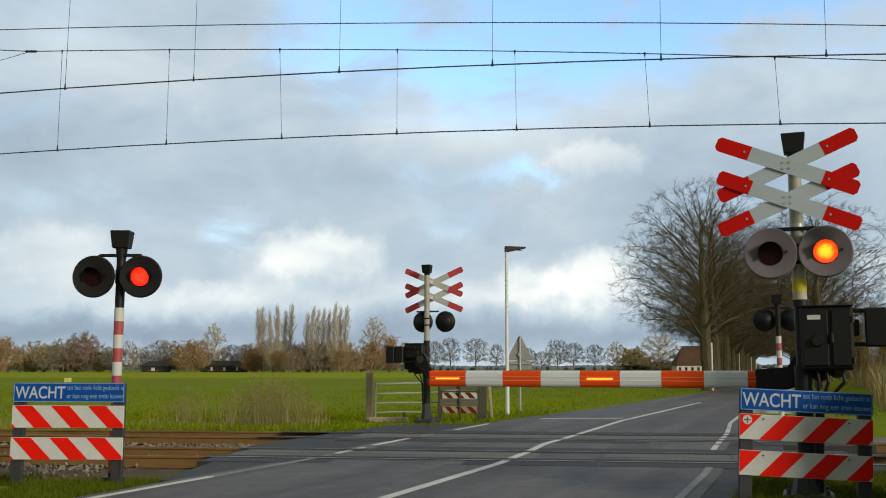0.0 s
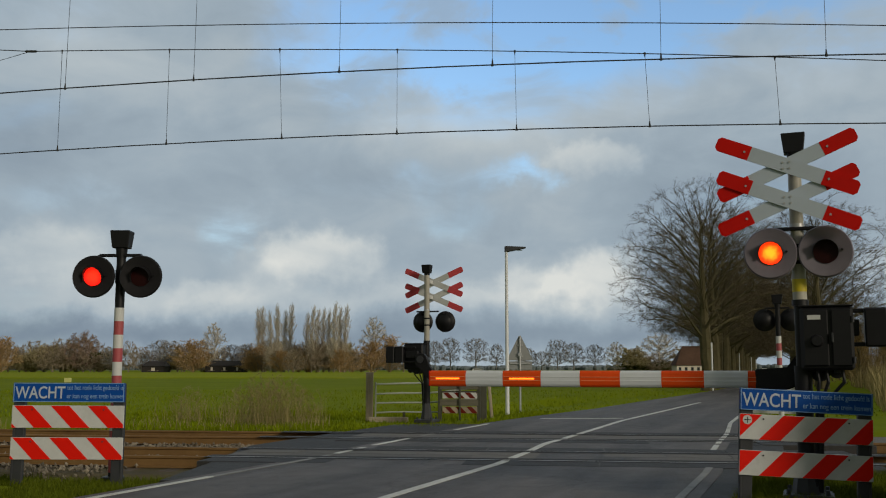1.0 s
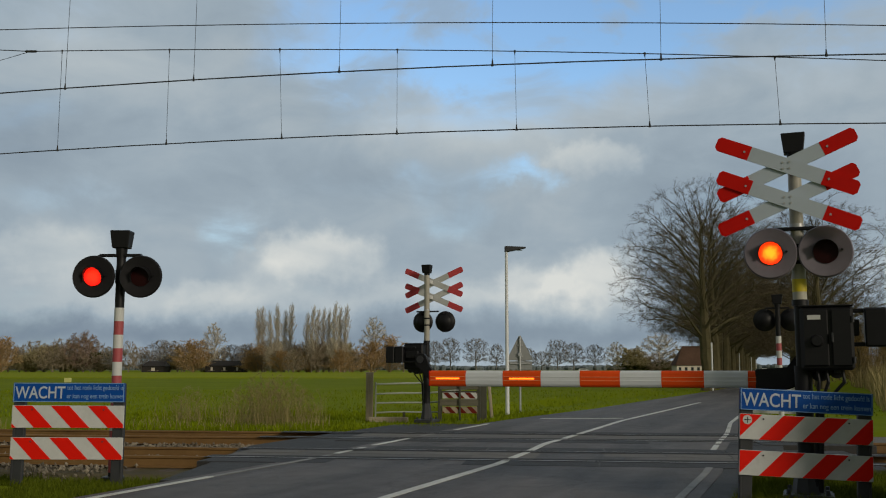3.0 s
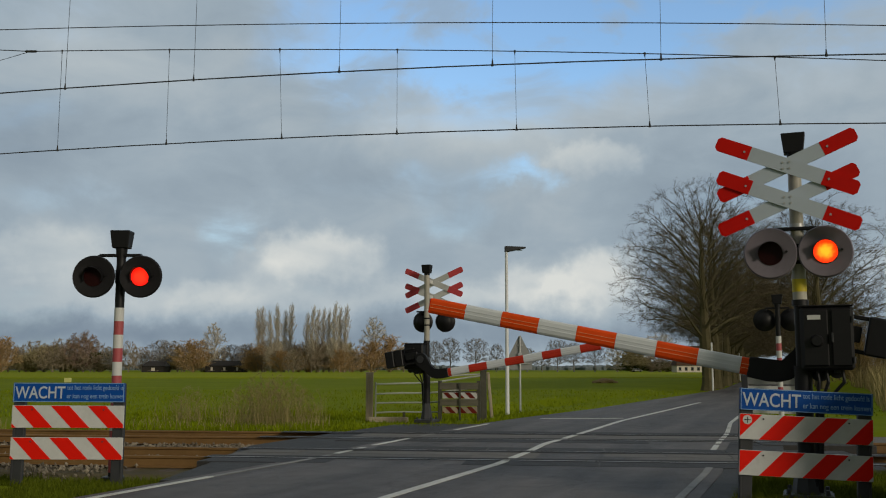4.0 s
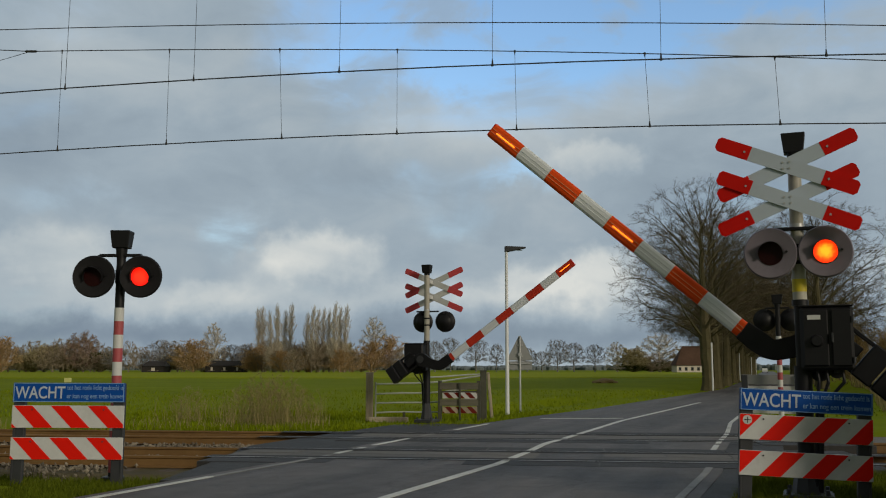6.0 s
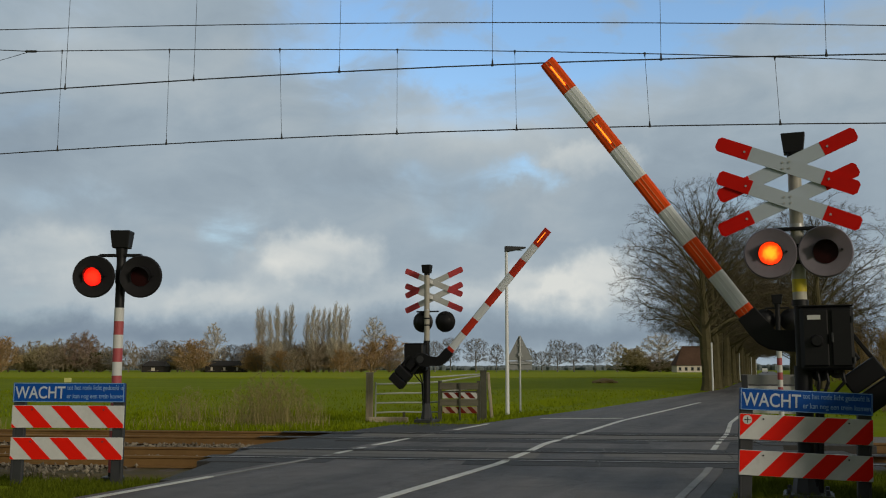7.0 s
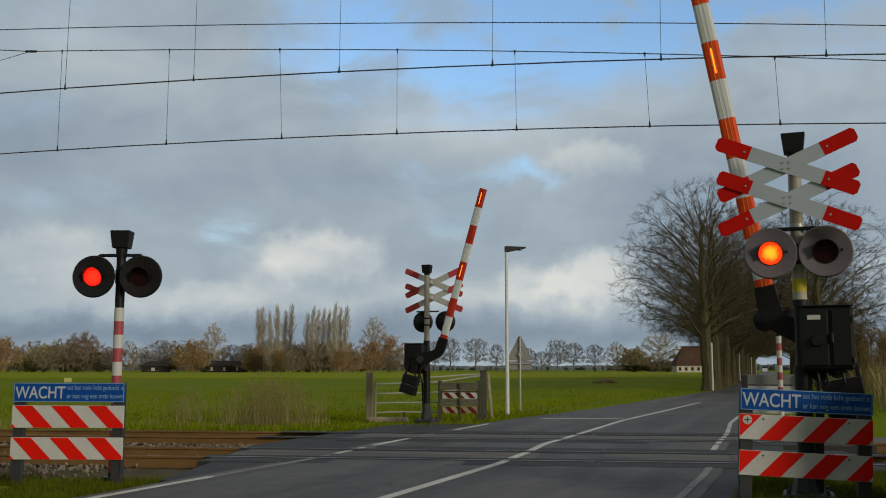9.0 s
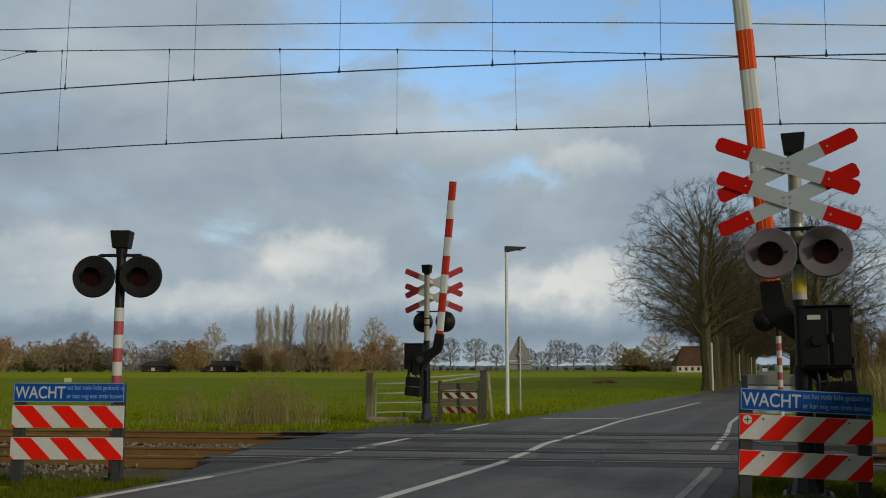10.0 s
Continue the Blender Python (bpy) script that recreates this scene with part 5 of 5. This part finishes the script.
# the far edge of the field
def at_far(px, dist):
    return (px - 784) / 1728 * dist


FAR = {"round": grow_tree("round_tree", 41, 12, 5.0, 3.0, 6.0, 650, 0.45, 0.24, 0.022, "twig_grey", "twig_grey", 4, 0.9),
       "brown": grow_tree("brown_tree", 42, 9.5, 5.4, 0.8, 3.0, 420, 0.45, 0.25, 0.036, "twig_brown", "twig_brown", 4, 0.9, belly=0.3),
       "red": grow_tree("red_tree", 46, 9.5, 5.0, 1.2, 3.5, 420, 0.45, 0.25, 0.034, "twig_brown", "twig_red", 4, 0.9, belly=0.35),
       "orange": make_tree_meshes("orange_tree", 43, 8, 6.0, 0.2, 0.1, 42, 8, 6, 0.032, "twig_orange", "twig_orange", dome=True),
       "pale": grow_tree("pale_tree", 47, 12, 4.0, 0.8, 7.0, 420, 0.45, 0.25, 0.030, "twig_pale", "twig_pale", 4, 0.9, belly=0.35, rise=0.3),
       "olive": make_tree_meshes("olive_bush", 44, 6, 5.6, 0.15, 0.05, 42, 9, 7, 0.038, "twig_olive", "twig_olive", dome=True),
       "green": make_tree_meshes("evergreen_bush", 45, 5.5, 4.6, 0.15, 0.05, 36, 9, 9, 0.07, "twig_olive", "leaf_green", dome=True),
       "poplar": make_tree_meshes("poplar", 48, 26, 3.0, 0.28, 1.0, 80, 7, 5, 0.030, "twig_pale", "twig_pale", column=True),
       "grey": grow_tree("grey_tree", 49, 12, 5.0, 3.4, 6.4, 650, 0.45, 0.24, 0.022, "twig_grey", "twig_grey", 4, 0.9, belly=0.45)}


def extent(meshes):
    co = np.array([v.co[:] for me in meshes for v in me.vertices])
    return float(np.percentile(co[:, 2], 99.7)), float(np.percentile(co[:, 0], 99) - np.percentile(co[:, 0], 1))


SIZE = {k: extent(v) for k, v in FAR.items()}
WORDS = {"round": "bare grey tree at the far edge of the field", "brown": "bare brown tree at the far edge of the field", "orange": "orange-brown willow shrub at the field edge",
         "pale": "pale bare tree at the far edge of the field", "olive": "olive-brown thicket at the field edge", "green": "dark green evergreen bush at the field edge",
         "poplar": "tall slender bare poplar standing in a row", "grey": "bare grey tree standing far across the field", "red": "reddish bare tree at the far edge of the field"}


def far_tree(px, top, width, kind, dist):
    h, w = SIZE[kind]
    height = (655 - top) / 1728 * dist + 1.2
    s = height / h
    wide = width / 1728 * dist / (w * s)
    place_tree(FAR[kind], at_far(px, dist), dist, (px * 37) % 360, s, WORDS[kind], "far trees", sx=wide)


def far_row(text, dist, seed):
    r = random.Random(seed)
    for item in text.split():
        kind, px, top, width = item.split(",")
        far_tree(float(px), float(top), float(width), kind, dist + r.uniform(-15, 15))


far_row("orange,8,598,60 brown,40,622,45 olive,66,620,50 brown,98,612,55 brown,128,604,50 red,152,590,60 olive,120,630,50 green,182,624,50 brown,232,606,34 grey,205,618,40 "
        "brown,268,622,34 grey,288,604,44 brown,318,612,44 orange,345,604,70 pale,381,575,42 grey,412,612,36 grey,436,612,34 brown,452,618,36", 400, 1)
far_row("brown,20,612,60 brown,60,606,60 olive,84,612,60 brown,112,602,60 red,140,598,60 brown,172,606,56 brown,200,616,40 brown,255,616,40 brown,305,606,50 red,330,610,44 brown,360,608,50 brown,400,618,40 brown,440,610,40 olive,52,630,56 brown,84,626,56 olive,140,632,60 brown,165,626,50 olive,300,630,40 brown,325,628,40 olive,365,632,44 brown,425,630,40 olive,470,626,50 brown,520,624,50 olive,550,626,50 brown,575,622,44 olive,605,624,44", 412, 5)
far_row("poplar,460,548,17 poplar,468,545,20 poplar,480,554,17 poplar,491,543,20 poplar,503,552,17 poplar,513,540,20 poplar,542,556,17 poplar,553,545,22 poplar,563,550,17 poplar,573,548,18 poplar,583,550,17 poplar,592,538,22 poplar,602,546,17 poplar,611,543,20", 372, 2)
far_row("orange,455,614,50 brown,485,604,60 brown,472,608,50 brown,505,606,50 orange,530,612,55 brown,562,604,60 brown,545,606,50 brown,592,602,50 olive,610,608,50 orange,625,622,50 pale,664,565,46 orange,658,606,60 orange,690,596,56 brown,715,618,44 orange,640,628,50", 385, 3)
far_row("grey,797,600,34 grey,842,601,44 grey,878,611,26 grey,932,618,34 grey,958,624,30 round,985,604,40 grey,1014,609,36 grey,1051,612,34 pale,1090,608,42 olive,1120,617,62 pale,1165,592,66 brown,1150,628,60 brown,1205,615,50 grey,770,606,30 green,1118,644,40 green,1150,643,50 green,1178,640,40", 430, 4)


far_row("orange,448,624,40 brown,466,618,44 pale,488,614,36 orange,500,622,44 brown,522,620,40 orange,548,622,44 brown,566,616,44 pale,584,612,36 orange,604,620,44 brown,620,618,40", 364, 6)


def make_far_woods():
    rng = random.Random(8)
    V, Fc = [], []
    for k in range(5200):
        dist = 900 + rng.random() * 300
        x = rng.uniform(-0.75, 0.75) * dist
        h = max(1.5, 4.6 + 4.5 * noise.noise((x * 0.012, 0, 2)) + rng.uniform(-1.0, 1.2))
        p = Vector((x, dist, -0.5))
        w = rng.uniform(2.2, 4.5)
        mid = p + Vector((rng.uniform(-0.5, 0.5), 0, h * 0.6))
        tube_py(V, Fc, p, mid, w * 0.8, w, 7)
        tube_py(V, Fc, mid, mid + Vector((0, 0, h * 0.3)), w, w * 0.6, 7)
        tube_py(V, Fc, mid + Vector((0, 0, h * 0.3)), mid + Vector((0, 0, h * 0.4)), w * 0.6, 0.05, 7)
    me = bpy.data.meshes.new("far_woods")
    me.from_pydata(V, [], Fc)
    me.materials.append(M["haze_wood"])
    tagged(new("far_woods", me), "grey-green woods along the horizon, haze put into their colour", "woods", kind="stuff")


make_far_woods()


# ---------------------------------------------------------------- farm buildings
def make_farmhouse(x, y, w, d, eave, ridge, hip, label, wall, windows):
    root = thing("farmhouse", pose(x, y, -0.1, 0, 0, 0), label, "house", "far farm buildings")
    part("wall", box(B(), (0, 0, eave / 2), (w, d, eave)), wall, root)
    bm = B()
    o = 0.5
    v = [bm.verts.new(p) for p in ((-w / 2 - o, -d / 2 - o, eave), (w / 2 + o, -d / 2 - o, eave), (w / 2 + o, d / 2 + o, eave), (-w / 2 - o, d / 2 + o, eave),
                                   (-w / 2 + hip, 0, ridge), (w / 2 - hip * 0.45, 0, ridge))]
    for f in ((0, 1, 5, 4), (1, 2, 5), (2, 3, 4, 5), (3, 0, 4), (3, 2, 1, 0)):
        bm.faces.new([v[i] for i in f])
    part("roof", bm, "roof" if wall == "brickwall" else "barn", root)
    for k in range(windows):
        wx = -w / 2 + w * (k + 0.5) / windows
        win = part("window", box(B(), (wx, -d / 2 - 0.03, eave * 0.5), (w / windows * (0.42 if wall == "brickwall" else 0.16), 0.1, eave * 0.5)), "glass" if wall == "brickwall" else "brickwall", root)
        part("sill", box(B(), (wx, -d / 2 - 0.08, eave * 0.24), (w / windows * 0.5, 0.12, 0.12)), "wood", win)


make_farmhouse(at_far(1217, 400), 400, 12.4, 9, 2.7, 10.6, 3.4, "white-walled farmhouse under a tall brown hipped roof", "brickwall", 5)
make_farmhouse(at_far(404, 390), 390, 15, 8, 2.6, 4.6, 2.0, "low dark timber barn among the far trees", "barn", 3)
make_farmhouse(at_far(280, 392), 392, 9, 8, 2.4, 4.4, 1.5, "low dark timber shed among the far trees", "barn", 1)


def make_mound():
    bm = B()
    bmesh.ops.create_icosphere(bm, subdivisions=3, radius=1.0)
    for v in bm.verts:
        v.co = Vector((v.co.x * 1.15, v.co.y * 0.9, v.co.z * 0.42)) * (1 + 0.25 * noise.noise(v.co * 2.2))
    ob = part("soil_heap", bm, "soil", smooth=True)
    ob.matrix_basis = pose(14.8, 90, -0.05)
    tagged(ob, "small heap of brown soil lying in the pasture", "soil heap")


def make_car():
    root = thing("car", pose(-8, 418, 0), "white car driving along a distant road", "car")
    prof = [(-2.2, 0.35), (2.2, 0.35), (2.25, 0.75), (1.3, 0.95), (0.6, 1.45), (-1.5, 1.48), (-2.15, 1.0)]
    part("body", prism(B(), prof, -0.85, 0.85), "white", root)
    part("side_window", prism(B(), [(-1.6, 0.98), (1.05, 0.98), (0.5, 1.38), (-1.4, 1.40)], -0.87, 0.87), "glass", root)
    for x in (-1.4, 1.4):
        for y in (-0.8, 0.8):
            part("wheel", cyl(B(), (x, y - 0.1, 0.32), (x, y + 0.1, 0.32), 0.32, n=14), "black", root)
    return root


make_mound()
CAR = make_car()
tagged(copy_thing(CAR, pose(road_at(332) - 1.0, 332, 0.0, 0, 0, 72)), "pale car far away between the avenue trees")
# slim white uprights along the avenue
for k, (px, top, base) in enumerate(((1257, 607, 690), (1305, 625, 673), (1326, 632, 667), (1334, 636, 665))):
    dist = 2144 / (base - 653)
    h = (base - top) / 1728 * dist
    root = thing("marker_post", pose(at_far(px, dist), dist, 0), "slim white upright at the roadside", "marker post", "roadside marker posts")
    part("post", cyl(B(), (0, 0, -0.1), (0, 0, h), 0.05, n=10), "whitepost", root)
    part("cap", cyl(B(), (0, 0, h), (0, 0, h + 0.05), 0.055, 0.02, 10), "greydark", root)


# ---------------------------------------------------------------- grass, reeds and scrub
def blades(name, n, place, height, width, mat, label, category, lean=0.35, seed=1):
    rng = random.Random(seed)
    V, Fc = [], []
    for _ in range(n):
        p = place(rng)
        if p is None:
            continue
        h = height * rng.uniform(0.45, 1.2)
        a = rng.uniform(0, 2 * math.pi)
        w = width * rng.uniform(0.6, 1.3)
        s = Vector((math.cos(a), math.sin(a), 0)) * w
        tilt = Vector((rng.gauss(0, lean), rng.gauss(0, lean), 0)) * h
        o = len(V)
        V += [p - s, p + s, p + tilt * 0.35 + Vector((0, 0, h * 0.6)) + s * 0.7, p + tilt * 0.35 + Vector((0, 0, h * 0.6)) - s * 0.7, p + tilt + Vector((0, 0, h))]
        Fc += [(o, o + 1, o + 2, o + 3), (o + 3, o + 2, o + 4)]
    me = bpy.data.meshes.new(name)
    me.from_pydata(V, [], Fc)
    me.materials.append(M[mat])
    return tagged(new(name, me), label, category, kind="stuff")


def area(x0, x1, y0, y1, lo=3.0, z=-0.07, power=1.0):
    def f(rng):
        x, y = rng.uniform(x0, x1), y0 + (y1 - y0) * rng.random() ** power
        if off_road(x, y) < (4.75 if 9.7 < y < 21.8 and x < road_at(y) and y > 11.6 else lo - 0.6 * min(1, max(0, y - 21.5) / 9)) or noise.noise((x * 0.9, y * 0.9, 7)) < -0.35:
            return None
        return Vector((x, y, z))
    return f


blades("verge_grass", 26000, area(-6.5, -2.6, 8.4, 11.9, 3.0), 0.085, 0.005, "verge", "short green verge grass in front of the boards", "grass", seed=2)
blades("verge_grass", 34000, area(2.2, 5.2, 7.4, 11.6, 3.2), 0.17, 0.0055, "verge", "short green verge grass around the barrier", "grass", seed=3)
blades("verge_grass", 24000, area(-9, 5, 20.8, 30, 3.2, power=1.4), 0.11, 0.010, "pasture", "rough green grass beyond the tracks", "grass", seed=4)
blades("verge_grass", 16000, area(-30, 18, 27, 60, 3.0, power=1.6), 0.10, 0.02, "pasture", "rough green pasture grass", "grass", seed=5)


def clump(cx, cy, sx, sy):
    return lambda rng: Vector((cx + rng.gauss(0, sx), cy + rng.gauss(0, sy), -0.1))


weed = grow_tree("weed", 71, 1.35, 0.55, 0.12, 0.35, 230, 0.06, 0.006, 0.0022, "reed", "reed", 2, 0.12, belly=0.6, rise=0.25, arch=1.4)
rng = random.Random(72)
for x, y, sc in ((-3.45, 23.2, 0.85), (-3.75, 23.5, 1.05), (-4.05, 23.2, 0.95), (-4.35, 23.6, 1.08), (-4.7, 23.3, 0.9), (-3.1, 23.7, 0.5), (-6.25, 24.4, 0.8), (-6.6, 24.8, 0.55), (-5.3, 24.2, 0.45)):
    root = thing("weed_bush", pose(x, y, -0.1, rng.uniform(-6, 6), rng.uniform(-6, 6), rng.uniform(0, 360)), "tall dry branching brown weeds at the field edge", "weeds", "dry weeds")
    for nm, me in zip(("stem", "crown"), weed):
        ob = new(nm, me)
        ob.parent = root
        ob.scale = (sc * 0.9, sc * 0.9, sc * 0.86)
blades("dry_reeds", 420, clump(-3.85, 23.3, 0.5, 0.4), 0.95, 0.0035, "reed", "tall dry brown reeds at the field edge", "reeds", 0.32, 11)
blades("dry_reeds", 260, clump(-4.55, 23.4, 0.4, 0.4), 0.9, 0.0035, "reed", "tall dry brown reeds at the field edge", "reeds", 0.32, 12)
blades("dry_reeds", 150, clump(-6.3, 24.5, 0.35, 0.4), 0.7, 0.004, "reed", "sparse dry stalks at the field edge", "reeds", 0.3, 14)
blades("dry_reeds", 700, area(-14, -2.6, 20.8, 23.5, 3.3), 0.28, 0.006, "reed", "withered grass along the railway", "reeds", 0.35, 15)
blades("dry_reeds", 9000, lambda rng: (lambda y: Vector((road_at(y) + rng.uniform(6.5, 14), y, -0.1)))(rng.uniform(28, 75)), 1.5, 0.014, "reed", "tall brown reeds beside the road", "reeds", 0.2, 16)


# ---------------------------------------------------------------- what moves
def motions():
    near = [(0.0, 0), (2.7, 0), (3.1, 0), (3.4, 2.4), (3.8, 8.3), (4.0, 11.4), (4.5, 19.05), (5.0, 26.9), (5.5, 34.0), (5.7, 36.8), (6.3, 45.2), (6.8, 51.9),
            (7.0, 54.5), (7.5, 60.7), (8.0, 67.2), (8.5, 73.6), (9.0, 80.1), (9.3, 83.6), (9.5, 85.3), (9.7, 86.2), (10.0, 86.5)]
    far = [(0.0, 0), (2.7, 0), (3.15, 0), (3.45, 1.8), (3.8, 6.8), (4.0, 9.4), (4.5, 16.1), (5.0, 23.0), (5.5, 29.4), (5.7, 32.0), (6.3, 39.9), (6.8, 46.2),
           (7.0, 48.7), (7.5, 54.9), (8.0, 61.2), (8.5, 67.6), (9.0, 74.0), (9.5, 80.6), (9.8, 83.7), (10.0, 84.6)]
    for (boom, pivot), rows in zip(BOOMS, (near, far)):
        walk(boom, [(t, pose(*pivot, 0, a, 0)) for t, a in rows])
    walk(CAR, [(0.0, pose(-8.0, 418, 0)), (10.0, pose(218.0, 418, 0))])
    starts = [0.65, 1.28, 1.95, 2.58, 3.22, 3.87, 4.55, 5.18, 5.83, 6.5, 7.17, 7.78, 8.45, 9.15]
    ends = [0.35, 0.97, 1.65, 2.35, 2.93, 3.55, 4.27, 4.97, 5.57, 6.2, 6.87, 7.57, 8.17, 8.82, 9.45]
    for lit, side, on, off, dim in BLINK:
        rows = [(0.0, 1 if side >= 0 else 0)]
        if side:
            for t in sorted(starts + ends):
                nxt = 1 if (t in starts) == (side > 0) else 0
                rows += [(t - 0.034, 1 - nxt), (t, nxt)]
        if side <= 0:
            rows += [(9.57, 1), (9.604, 0)]
        rows.append((10.0, 0))
        if dim:
            # the lamp strip points away while the boom passes through these times
            a, b = dim
            at = lambda q: [r for r in rows if r[0] <= q][-1][1]
            before = [r for r in rows if r[0] < a - 0.04]
            rows = (before + [(a - 0.034, before[-1][1]), (a, 0)] if before else [(0.0, 0)]) + [(b - 0.034, 0), (b, at(b))] + [r for r in rows if r[0] > b + 0.04]
        walk(lit, [(t, Matrix.Translation(on if s else off)) for t, s in rows])


motions()
